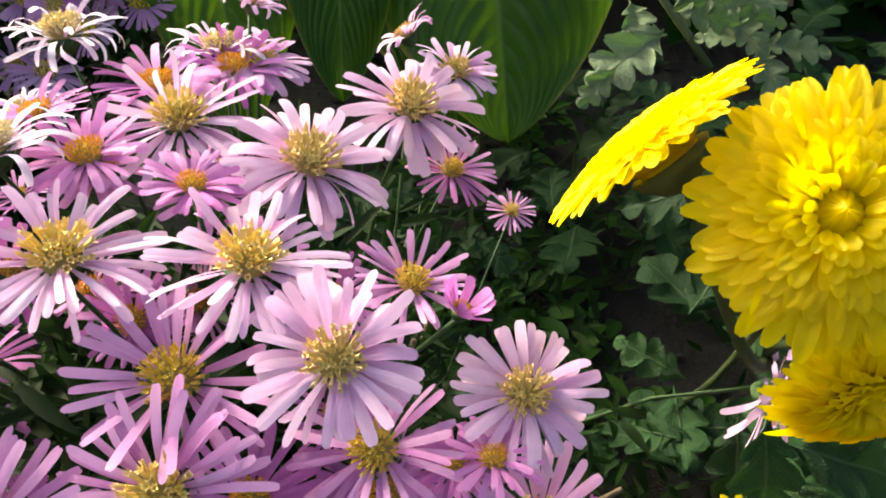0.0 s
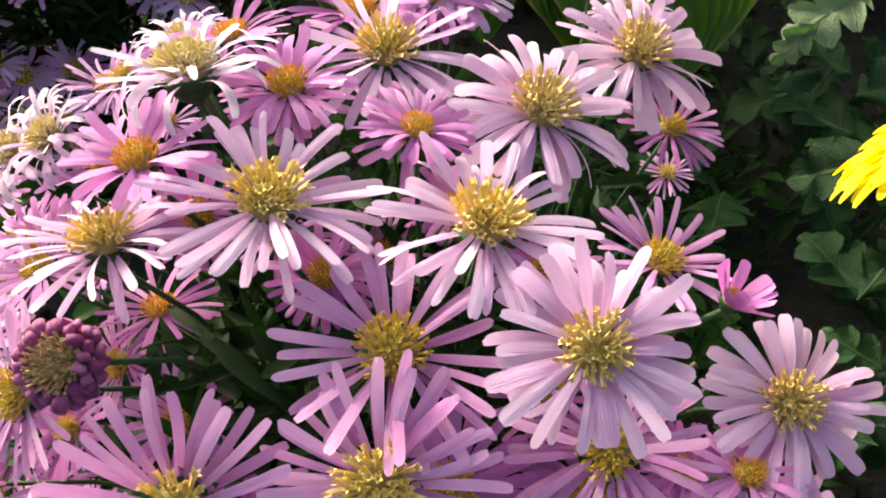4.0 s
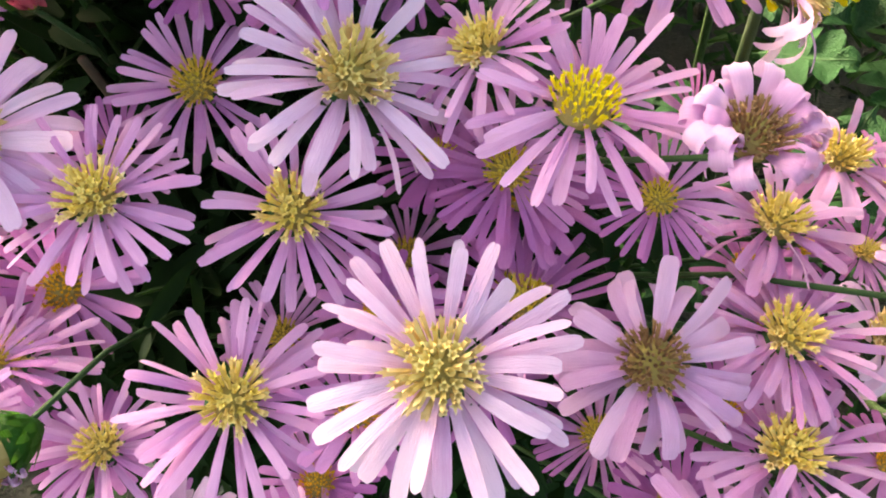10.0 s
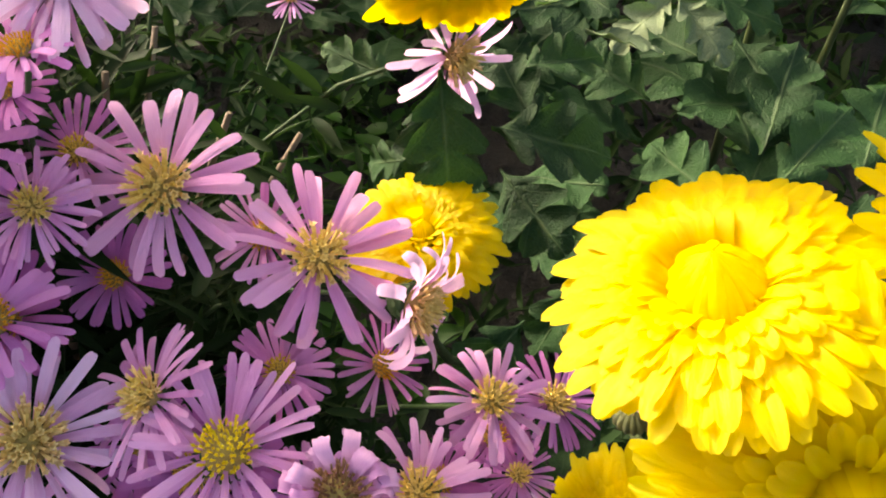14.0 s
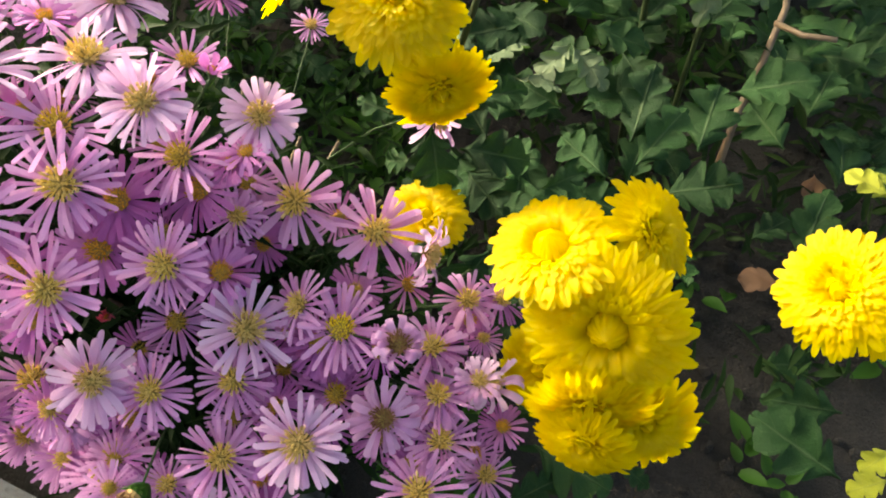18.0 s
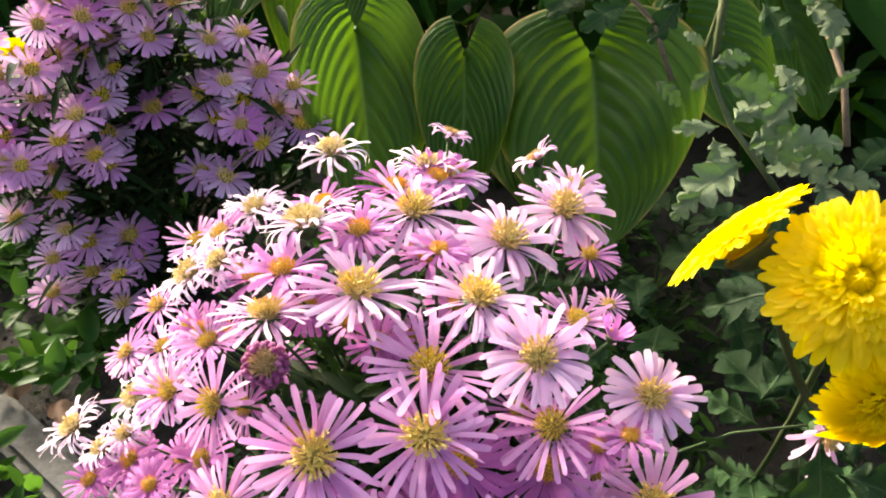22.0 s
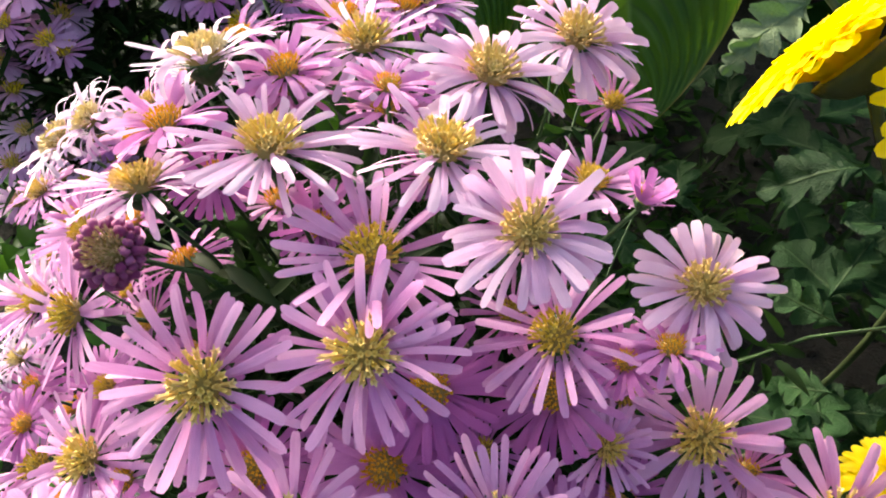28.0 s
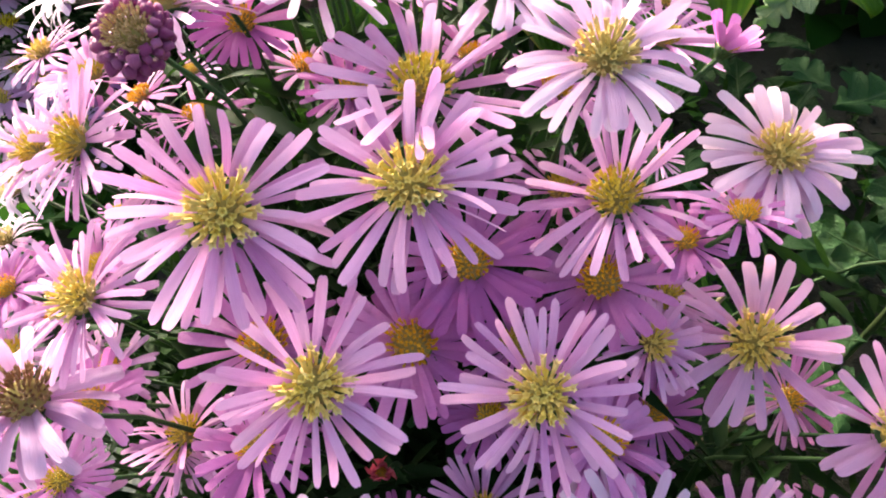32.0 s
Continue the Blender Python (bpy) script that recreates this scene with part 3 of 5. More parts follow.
def spent_head(x, y, z, az, el, radius):
    """A dried head: a dome of tan florets, a green rosette of bracts and a few rays rolled into spirals."""
    r = random.Random(round(x * 1e4))
    n = Vector((math.cos(radians(az)) * math.cos(radians(el)), math.sin(radians(az)) * math.cos(radians(el)), math.sin(radians(el))))
    top = empty("withered_aster", Matrix.Translation((x, y, z)) @ frame_to(n) @ Matrix.Diagonal((radius, radius, radius, 1)), "dried brown aster head with pink petals rolled into spirals", "flower", "asters on the front bush")
    tagged(part("disc", DRIED_DISC, top, Matrix.Diagonal((3.0, 3.0, 4.0, 1))), kind="stuff")
    tagged(part("involucre", GREEN_CUP, top, Matrix.Translation((0, 0, 0.06)) @ Matrix.Diagonal((3.3, 3.3, 3.6, 1))), kind="stuff")
    for i in range(11):
        m = Matrix.Rotation(3.6 + 0.28 * i + r.uniform(-0.1, 0.1), 4, "Z") @ Matrix.Translation((0.35, 0, -0.05)) @ Matrix.Rotation(r.uniform(-0.2, 0.5), 4, "Y") @ Matrix.Rotation(r.uniform(-0.6, 0.6), 4, "X") @ Matrix.Diagonal((r.uniform(0.9, 1.3), 1.2, r.uniform(0.9, 1.3), 1))
        part("petal", r.choice(SPIRALS), top, m)
    stem_of(top, Vector((x, y, z)), n, BUSH_ROOT, radius, leaves=8)


def knob_mesh(seed):
    """A petal rolled into a small lumpy knot."""
    r = random.Random(seed)
    verts, faces = [], []
    k = 8
    for i in range(6):
        t = i / 5
        h = 0.125 * math.sin(math.pi * (0.10 + 0.80 * t)) ** 0.8 * r.uniform(0.85, 1.12)
        for s in range(k):
            a = 2 * math.pi * s / k + t * r.uniform(0.3, 0.7)
            dent = 1 - 0.34 * (s in (0, 4)) + r.uniform(-0.06, 0.06)
            verts.append((-0.12 + 0.24 * t, math.cos(a) * h * dent, math.sin(a) * h * dent + 0.05 * math.sin(t * 3)))
    for i in range(5):
        for s in range(k):
            faces.append((i * k + s, i * k + (s + 1) % k, (i + 1) * k + (s + 1) % k, (i + 1) * k + s))
    faces += [tuple(range(k))[::-1], tuple(range(5 * k, 6 * k))]
    return mesh_of("petal", verts, faces, plum)


def spiral_mesh(seed):
    """A ray rolled up from its tip like a watch spring."""
    r = random.Random(seed)
    verts, n, turns = [], 30, r.uniform(1.3, 2.1)
    x = z = 0.0
    for i in range(n):
        s = i / (n - 1)
        a = radians(r.uniform(10, 12)) - max(0.0, s - 0.30) ** 1.5 * turns * 2 * math.pi * 1.7
        x, z = x + math.cos(a) * 0.045 * (1 - 0.45 * s), z + math.sin(a) * 0.045 * (1 - 0.45 * s)
        h = 0.10 * (0.7 + 0.3 * s) if i < n - 1 else 0.05
        verts += [(x, -h, z), (x, 0, z + 0.012), (x, h, z)]
    return mesh_of("petal", verts, grid_faces(n, 3), lilac_mid)


KNOBS = [knob_mesh(s) for s in range(6)]
SPIRALS = [spiral_mesh(s) for s in range(4)]
WITHERED_DISC = disc_mesh("disc", disc_tan, 0.27, 0.20, 110, 0.030, 0.8, 21)
DRIED_DISC = disc_mesh("disc", disc_brown, 0.27, 0.20, 110, 0.030, 0.8, 22)
GREEN_CUP = involucre_mesh(8)
GREEN_CUP.materials.clear()
GREEN_CUP.materials.append(weed_leaf)

# ---- chrysanthemums ----
def mum_petal(reach, lift, slope, width, seed, n=10, m=5):
    """A broad blunt petal for a head of radius 1: it leaves the core, rises and lies over on the dome that the tips make."""
    r = random.Random(seed)
    reach, lift, slope, width = reach * r.uniform(0.94, 1.05), lift + r.uniform(-0.006, 0.006), radians(slope + r.uniform(-3, 3)), width * r.uniform(0.90, 1.12)
    a, c = Vector((0.15, 0, -0.13 + 0.29 * max(0.0, 0.5 - reach) / 0.22)), Vector((reach, 0, lift))
    b = c - Vector((math.cos(slope), 0, math.sin(slope))) * 0.58 * (reach - 0.15)
    cup, sway, tip, point = r.uniform(0.12, 0.36), r.uniform(-0.035, 0.035), r.uniform(0.17, 0.22), r.uniform(0.0, 0.08)
    steps = [i / (n - 4) * (1 - tip) for i in range(n - 3)] + [1 - tip * 0.55, 1 - tip * 0.2, 1.0]
    verts, uvs = [], []
    for t in steps:
        p = a * (1 - t) ** 2 + b * 2 * t * (1 - t) + c * t * t
        d = ((b - a) * (1 - t) + (c - b) * t).normalized()
        h = width * (0.42 + 0.58 * math.sin(min(1.0, t / 0.70) * math.pi / 2))
        if t > 1 - tip:
            q = (t - 1 + tip) / tip
            h *= (1 - point) * math.sqrt(max(0.10, 1 - q * q * 0.90)) + point * (1 - 0.85 * q)
        for j in range(m):
            v = 2 * j / (m - 1) - 1
            up = h * (cup * v * v - 0.10 * math.cos(v * math.pi * 2)) * min(1.0, t * 2)
            verts.append((p.x - d.z * up, v * h + sway * t * t, p.z + d.x * up))
            uvs.append((t, j / (m - 1)))
    return mesh_of("ray_petal", verts, grid_faces(n, m), yellow, uvs)


# whorls from the rim inwards: how far the tips reach, how they lean, their width and how many there are
MUM_WHORLS = ((0.98, -24, 0.073, 33), (0.93, -23, 0.073, 33), (0.88, -22, 0.071, 34), (0.81, -20, 0.067, 34), (0.74, -18, 0.062, 33), (0.66, -15, 0.061, 31), (0.57, -10, 0.057, 28), (0.47, -4, 0.052, 25), (0.37, 4, 0.046, 21), (0.28, 16, 0.040, 16))
MUM_PETALS = [[mum_petal(reach, 0.31 - 0.36 * reach ** 2.3, slope, width, 50 * w + k) for k in range(6)] for w, (reach, slope, width, _) in enumerate(MUM_WHORLS)]
HALF_PETALS = petal_set("ray_petal", yellow, 6, (0.12, 0.17), (22, 46), (-34, -4), start=0.24, length=0.74, groove=0.2, base=0.6, tip=0.25, n=9, m=5)


def bud_strip(seed):
    """One of the narrow petals that close over the middle of a head, ridged along its back."""
    r = random.Random(seed)
    top, lean = r.uniform(0.45, 0.48), r.uniform(0.95, 1.03)
    verts, uvs = [], []
    for i in range(9):
        t = i / 8
        q = 0.178 * lean * math.sin(math.pi * (0.40 + 0.596 * t)) ** 0.75
        h = q * 0.24 + 0.004
        for j in range(5):
            v = j / 2 - 1
            verts.append((q + 0.80 * h * (1 - v * v), v * h, -0.12 + top * 0.92 * t))
            uvs.append((t, j / 4))
    return mesh_of("inner_petal", verts, grid_faces(9, 5), yellow_bud, uvs)


BUD_PETALS = [bud_strip(s) for s in range(5)]


def mum_core():
    verts, faces = tube([(0, 0, -0.22), (0, 0, -0.16), (0, 0, -0.06), (0, 0, 0.02), (0, 0, 0.12), (0, 0, 0.16)], [0.10, 0.27, 0.26, 0.20, 0.11, 0.03], 12)
    return mesh_of("core", verts, faces, yellow_bud)


def calyx_mesh():
    verts, faces = tube([(0, 0, -0.34), (0, 0, -0.28), (0, 0, -0.16), (0, 0, -0.07)], [0.06, 0.20, 0.32, 0.36], 14)
    return mesh_of("calyx", verts, faces, mum_stem)


MUM_CORE, CALYX = mum_core(), calyx_mesh()
MUM_ROOT = Vector((0.19, 0.17, 0.0))


def mum(x, y, z, az, el, radius, look_of, joins=None, apart=True, cupped=0.0, bud=0.84):
    """One yellow chrysanthemum head."""
    r = random.Random(round(x * 1e4) * 13 + round(y * 1e4))
    n = Vector((math.cos(radians(az)) * math.cos(radians(el)), math.sin(radians(az)) * math.cos(radians(el)), math.sin(radians(el))))
    full = look_of == "full"
    top = empty("chrysanthemum_flower", Matrix.Translation((x, y, z)) @ frame_to(n) @ Matrix.Diagonal((radius, radius, radius, 1)),
                "full double yellow chrysanthemum with a closed bud-like centre" if full else "small half-open yellow chrysanthemum seen against leaves", "flower", "yellow chrysanthemums")
    part("core", MUM_CORE, top)
    part("calyx", CALYX, top)
    whorls = [(w, MUM_WHORLS[w][3]) for w in range(8 if bud > 1 else 10)] if full else ((2, 13), (4, 12), (6, 9))
    poses = []
    for w, count in whorls:
        spin = r.uniform(0, 6.28)
        for i in range(count):
            a = spin + 2 * math.pi * (i + r.uniform(-0.3, 0.3)) / count
            m = Matrix.Rotation(a, 4, "Z") @ Matrix.Translation((0, 0, 0.0 if full else -0.11 + 0.021 * w)) @ Matrix.Rotation(radians(r.gauss(0, 0.8 if full else 3.5) - cupped), 4, "Y") @ Matrix.Rotation(r.gauss(0, 0.06), 4, "X") @ Matrix.Diagonal((r.uniform(0.90, 1.06), r.uniform(0.85, 1.18), 1, 1))
            poses.append((r.choice(MUM_PETALS[w] if full else HALF_PETALS), m))
    if apart:
        for me, m in poses:
            part("ray_petal", me, top, m)
    else:
        verts, faces = [], []
        for me, m in poses:
            add_leaf(verts, faces, (np.array([v.co[:] for v in me.vertices]), [tuple(p.vertices) for p in me.polygons]), m)
        tagged(part("ray_petals", mesh_of("ray_petals", verts, faces, yellow), top), kind="stuff")
    spin = r.uniform(0, 6.28)
    for i in range(16):
        part("inner_petal", BUD_PETALS[i % 5], top, Matrix.Rotation(spin + 2 * math.pi * i / 16, 4, "Z") @ Matrix.Translation((0, 0, 0.03 if bud > 1 else 0.01)) @ Matrix.Diagonal((bud, bud, 0.75 + 0.30 * bud, 1)))
    base = Vector((x, y, z))
    inv = top.matrix_basis.inverted()
    root = Vector((x + 0.07 + 2.4 * max(0.0, x - 0.15), y + 0.6 * z, 0.004))
    if joins:
        root = Vector(joins)
    start = base - n * 0.32 * radius
    pts = bezier(start, start - n * 0.03 + Vector((0, 0, -0.03 if joins else -0.06)), root, 9)
    v, f = tube([inv @ p for p in pts], [0.0012 / radius + 0.00006 / radius * i for i in range(9)], 6)
    part("stem", mesh_of("stem", v, f, mum_stem), top)
    return top


bud_green = twig_material("bud_scale", (0.035, 0.05, 0.012), (0.10, 0.10, 0.035))


def seed_bud(x, y, z, az, el, radius):
    """A spent chrysanthemum head closed to a ribbed ball, on a short stem with two leaves."""
    n = Vector((math.cos(radians(az)) * math.cos(radians(el)), math.sin(radians(az)) * math.cos(radians(el)), math.sin(radians(el))))
    top = empty("chrysanthemum_bud", Matrix.Translation((x, y, z)) @ frame_to(n) @ Matrix.Diagonal((radius, radius, radius, 1)), "closed ribbed green-brown chrysanthemum bud on a stem", "bud", "yellow chrysanthemums")
    verts = []
    for i in range(9):
        t = -1.3 + 2.6 * i / 8
        for j in range(5):
            v = j / 2 - 1
            q = math.cos(t) * (1.0 + 0.16 * (1 - v * v))
            verts.append((q, v * 0.20 * math.cos(t) + 0.01, math.sin(t) * 0.85))
    scale_mesh = mesh_of("scale", verts, grid_faces(9, 5), bud_green)
    for i in range(16):
        part("scale", scale_mesh, top, Matrix.Rotation(2 * math.pi * i / 16, 4, "Z"))
    part("tuft", disc_mesh("tuft", disc_tan, 0.40, 0.3, 26, 0.07, 1.2, 3), top, Matrix.Translation((0, 0, 0.62)))
    inv = top.matrix_basis.inverted()
    p = Vector((x, y, z))
    v, f = tube([inv @ q for q in bezier(p - n * radius * 0.7, p + Vector((0, 0.02, -0.03)), (x + 0.07, y + 0.6 * z, 0.006), 9)], [0.0006 / radius] * 9, 6)
    part("stem", mesh_of("stem", v, f, mum_stem), top)
    for turn in (2.6, 4.4):
        part("leaf", MUM_LEAVES[int(turn)], top, Matrix.Translation((0, 0, -1.3)) @ Matrix.Rotation(turn, 4, "Z") @ Matrix.Rotation(-0.3, 4, "Y") @ Matrix.Diagonal((3.0, 3.0, 3.0, 1)))


# ---- broad leaves ----
def lobed_leaf(seed, material, name="leaf", length=1.0, width=0.38, lobes=3.0, depth=0.64):
    """A chrysanthemum leaf of unit length along x: blunt lobes that point forward, parted by narrow bays, folded along its rib."""
    r = random.Random(seed)
    n, m = 64, 9
    verts, uvs = [], []
    droop, fold, phase, wave = r.uniform(0.15, 0.6), r.uniform(0.05, 0.30), r.uniform(-0.08, 0.08), r.uniform(0, 6)
    for i in range(n):
        s = i / (n - 1)
        env = math.sin(math.pi * min(1.0, 0.05 + s * 0.95) ** 1.05) ** 0.62 * (1 - 0.25 * s)
        for j in range(m):
            v = 2 * j / (m - 1) - 1
            turn = s * lobes + 0.12 + phase + (0.10 if v > 0 else 0)
            lobe = abs(math.sin(math.pi * turn)) ** 0.44
            teeth = abs(math.sin(math.pi * turn * 3 + 0.4)) ** 0.6
            h = width * env * (1 - depth + depth * lobe * (0.86 + 0.14 * teeth)) + 0.012
            if s < 0.14:
                h = 0.016 + h * (s / 0.14) ** 3
            y = v * h
            x = s * 0.86 + 0.60 * abs(y) * (1 - s * 0.55)
            z = fold * abs(y) - droop * s * s * 0.5 - 0.5 * droop * y * y / width + 0.028 * math.sin(7 * s + 3 * v + wave) + 0.016 * math.cos(2 * math.pi * turn) * abs(v)
            verts.append((x * length, y * length, z * length))
            uvs.append((s, j / (m - 1)))
    return mesh_of(name, verts, grid_faces(n, m), material, uvs)


MUM_LEAVES = [lobed_leaf(s, mum_leaf, lobes=3.1 + 0.25 * (s % 3), width=0.27 + 0.03 * (s % 4), depth=0.70 + 0.04 * (s % 3), length=1.0) for s in range(9)]


def hosta_leaf(seed, length, width, arch):
    """A heart-shaped blade along x with deep-set veins that leave the rib low down and arch to the tip, and a wavy rim."""
    r = random.Random(seed)
    n, m, veins = 130, 61, 9
    verts, uvs = [], []
    for i in range(n):
        s = i / (n - 1)
        h = width * (max(0.0, math.sin(math.pi * min(1.0, 0.004 + s * 0.996) ** 0.56)) ** 0.66 * (1 - 0.10 * s) + 0.004)
        for j in range(m):
            v = 2 * j / (m - 1) - 1
            e = abs(v)
            y = v * h
            x = s * length - 0.21 * length * e ** 1.3 * (1 - s) ** 3
            rib = math.cos(2 * math.pi * veins * (s - 0.42 * e - 0.38 * e * e))
            z = -0.0034 * (0.5 + 0.5 * rib) ** 2 * min(1.0, 5 * (1 - e)) * min(1.0, 4 * (1 - s)) * min(1.0, e * 5) - 0.0035 * math.exp(-(e * 9) ** 2) * (1 - s)
            z += -arch * length * s * s + 0.30 * width * math.sin(e * 2.2) * (1 - 0.6 * s) + 0.005 * math.sin(9 * s + 2.5 * v + seed) * e
            verts.append((x, y, z))
            uvs.append((s, j / (m - 1)))
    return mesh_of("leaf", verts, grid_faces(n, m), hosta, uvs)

# ---- ground, kerb and paving ----
def ground_sheet():
    xs = [-60, -8, -2] + [-0.9 + 0.03 * i for i in range(61)] + [2, 8, 60]
    ys = [-60, -8, -2] + [-0.6 + 0.03 * i for i in range(61)] + [2.2, 8, 60]
    verts, m = [], len(ys)
    for x in xs:
        for y in ys:
            d = 0.57 * x + 0.82 * y
            z = noise.noise((x * 9, y * 9, 0)) * 0.008 + noise.noise((x * 40, y * 40, 3)) * 0.003
            z += 0.012 * min(1, max(0, (d - 0.05) / 0.1)) - (0.03 if d < 0.02 else 0)
            verts.append((x, y, z))
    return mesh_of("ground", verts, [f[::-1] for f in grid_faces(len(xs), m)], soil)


tagged(part("ground", ground_sheet()), "dark crumbly garden soil", "ground", kind="structure")

ALONG, ACROSS = Vector((0.82, -0.57, 0)).normalized(), Vector((0.57, 0.82, 0)).normalized()


def slab_mesh(name, length, width, height, material, bevel=0.004):
    bm = bmesh.new()
    bmesh.ops.create_cube(bm, size=1.0, matrix=Matrix.Diagonal((length, width, height, 1)))
    bmesh.ops.bevel(bm, geom=bm.edges[:], offset=bevel, segments=2, affect="EDGES")
    me = bpy.data.meshes.new(name)
    bm.to_mesh(me)
    bm.free()
    me.materials.append(material)
    return me


def slab_pose(along, across, z):
    p = ALONG * along + ACROSS * across
    return Matrix.Translation((p.x, p.y, z)) @ Matrix.Rotation(math.atan2(ALONG.y, ALONG.x), 4, "Z")


def ring_mesh(radius, thick, span):
    """A worn moulded ring, of which an arc is left."""
    verts, faces, n, k = [], [], 34, 6
    for i in range(n):
        a, wear = span * i / (n - 1), math.sin(math.pi * (0.04 + 0.92 * i / (n - 1))) ** 0.5
        for s in range(k):
            b = 2 * math.pi * s / k
            q = radius + math.cos(b) * thick * wear
            verts.append((q * math.cos(a), q * math.sin(a), math.sin(b) * thick * 0.6 * wear))
    for i in range(n - 1):
        for s in range(k):
            a, b = i * k + s, i * k + (s + 1) % k
            faces.append((a, a + k, b + k, b))
    return mesh_of("ring", verts, faces, ring_dark)


ring_dark = concrete_material("ring_concrete", (0.012, 0.013, 0.014), (0.027, 0.030, 0.032))
PAVING = slab_mesh("paving_slab", 0.30, 0.30, 0.04, concrete, 0.005)
RINGS = [ring_mesh(0.0125 + 0.0006 * i, 0.00035, span) for i, span in enumerate((2.2, 3.3, 4.6, 5.6))]
# rows past the first are unseen, added to bounce light onto the flowers
for row in range(4):
    for column in range(11):
        along = -1.715 + 0.305 * column + (0.15 if row % 2 else 0.0)
        slab = part("paving_slab", PAVING, None, slab_pose(along, -0.167 - 0.305 * row, -0.016))
        tagged(slab, "grey concrete paving slab with moulded rings" if row == 0 else "plain grey concrete paving slab added out of view", "paving", "paving slabs", "structure")
        r = random.Random(along)
        for i in range(9) if row == 0 and column in (4, 5) else ():
            for j in range(4, 9):
                part("ring", r.choice(RINGS), slab, Matrix.Translation((-0.128 + 0.032 * i + r.uniform(-0.002, 0.002), -0.128 + 0.032 * j + (0.016 if i % 2 else 0) * (j < 8), 0.0201)) @ Matrix.Rotation(r.uniform(0, 6.28), 4, "Z"))
for along in (-1.73, -1.24, -0.75, -0.26, 0.23, 0.72, 1.21):
    tagged(part("kerb", slab_mesh("kerb", 0.486, 0.030, 0.05, kerb_stone, 0.006), None, slab_pose(along, 0.037, -0.012)), "narrow weathered concrete kerb along the bed", "kerb", kind="structure")

# ---- aster bush in front ----
aster(-0.0718, 0.0637, 0.2766, -75, 50, 0.0189, "open")
aster(-0.0438, 0.0685, 0.2810, -90, 55, 0.0180, "open")
aster(-0.0444, 0.0860, 0.2872, -83, 71, 0.0188, "spider")
aster(-0.0166, 0.0832, 0.2958, -90, 61, 0.0153, "pale")
aster(0.0148, 0.0910, 0.2762, -90, 64, 0.0145, "pale")
aster(-0.0115, 0.0830, 0.2711, -125, 57, 0.0165, "gold")
aster(-0.0569, 0.0511, 0.2536, -76, 49, 0.0177, "open")
aster(-0.0213, 0.0547, 0.2525, -100, 49, 0.0162, "open")
aster(0.0201, 0.0883, 0.2345, -105, 50, 0.0190, "sparse")
aster(0.0475, 0.0772, 0.2245, -79, 58, 0.0181, "sparse")
aster(-0.0021, 0.0486, 0.2164, -48, 63, 0.0190, "worn")
aster(0.0303, 0.0441, 0.2155, -75, 75, 0.0179, "bright")
aster(0.0489, 0.0317, 0.2208, -60, 75, 0.0140, "curled")
aster(-0.0106, 0.0389, 0.1990, -86, 58, 0.0156, "open")
aster(-0.0562, 0.0412, 0.2096, -57, 55, 0.0173, "pale")
aster(-0.0386, 0.0374, 0.2024, -84, 72, 0.0156, "open")
aster(-0.0189, 0.0178, 0.1810, -75, 70, 0.0168, "open")
aster(0.0114, 0.0097, 0.2019, -109, 64, 0.0179, "worn")
aster(0.0407, 0.0186, 0.1912, -119, 63, 0.0150, "spent")
aster(0.0495, -0.0066, 0.1806, -160, 84, 0.0173, "open")
aster(-0.1294, 0.0627, 0.1827, -54, 74, 0.0195, "open")
aster(-0.0657, 0.1035, 0.2980, 5, 80, 0.0189, "sunlit_pale")
aster(-0.0326, 0.1009, 0.2994, 9, 80, 0.0181, "sunlit_pale")
aster(-0.0074, 0.1624, 0.2883, -50, 71, 0.0177, "pale")
aster(-0.0553, 0.1470, 0.2959, -35, 81, 0.0185, "sunlit_pale")
aster(-0.0260, 0.1302, 0.2975, -19, 72, 0.0176, "pale")
aster(-0.0961, 0.0583, 0.2606, -121, 57, 0.0142, "open")
aster(-0.1027, 0.0795, 0.2764, -124, 40, 0.0147, "gold")
aster(-0.0298, 0.0649, 0.2019, -81, 57, 0.0146, "gold")
aster(-0.0405, 0.0153, 0.1705, -79, 75, 0.0117, "open")
aster(0.0625, 0.0422, 0.1949, -54, 79, 0.0145, "sparse")
aster(0.0800, 0.0629, 0.1901, -59, 80, 0.0144, "sparse")
aster(-0.0087, 0.0670, 0.2266, -52, 67, 0.0141, "young")
aster(0.0168, 0.0552, 0.2166, -165, 58, 0.0143, "open")
aster(-0.0004, 0.0820, 0.2381, -61, 56, 0.0112, "open")
aster(-0.0058, 0.1071, 0.2879, -13, 75, 0.0125, "gold")
aster(-0.0733, 0.1414, 0.2877, -20, 75, 0.0131, "young")
aster(-0.1825, 0.1275, 0.2064, -167, 57, 0.0153, "frayed")
aster(-0.0862, 0.1722, 0.3015, 103, 80, 0.0157, "frayed")
aster(-0.1388, 0.2341, 0.2356, 108, 89, 0.0168, "frayed")
aster(-0.1644, 0.2252, 0.2224, -128, 85, 0.0165, "gold")
aster(-0.0852, 0.1277, 0.3031, 125, 80, 0.0174, "frayed")
aster(-0.0706, 0.1338, 0.2968, -72, 82, 0.0130, "young")
aster(-0.0496, 0.1369, 0.2851, -100, 83, 0.0128, "young")
aster(-0.1232, 0.1259, 0.2830, -163, 50, 0.0147, "frayed")
aster(-0.1006, 0.1206, 0.2876, 156, 78, 0.0132, "young")
aster(-0.0880, 0.1092, 0.2995, -126, 87, 0.0127, "young")
aster(-0.0899, 0.0966, 0.2938, 112, 79, 0.0156, "sunlit_pale")
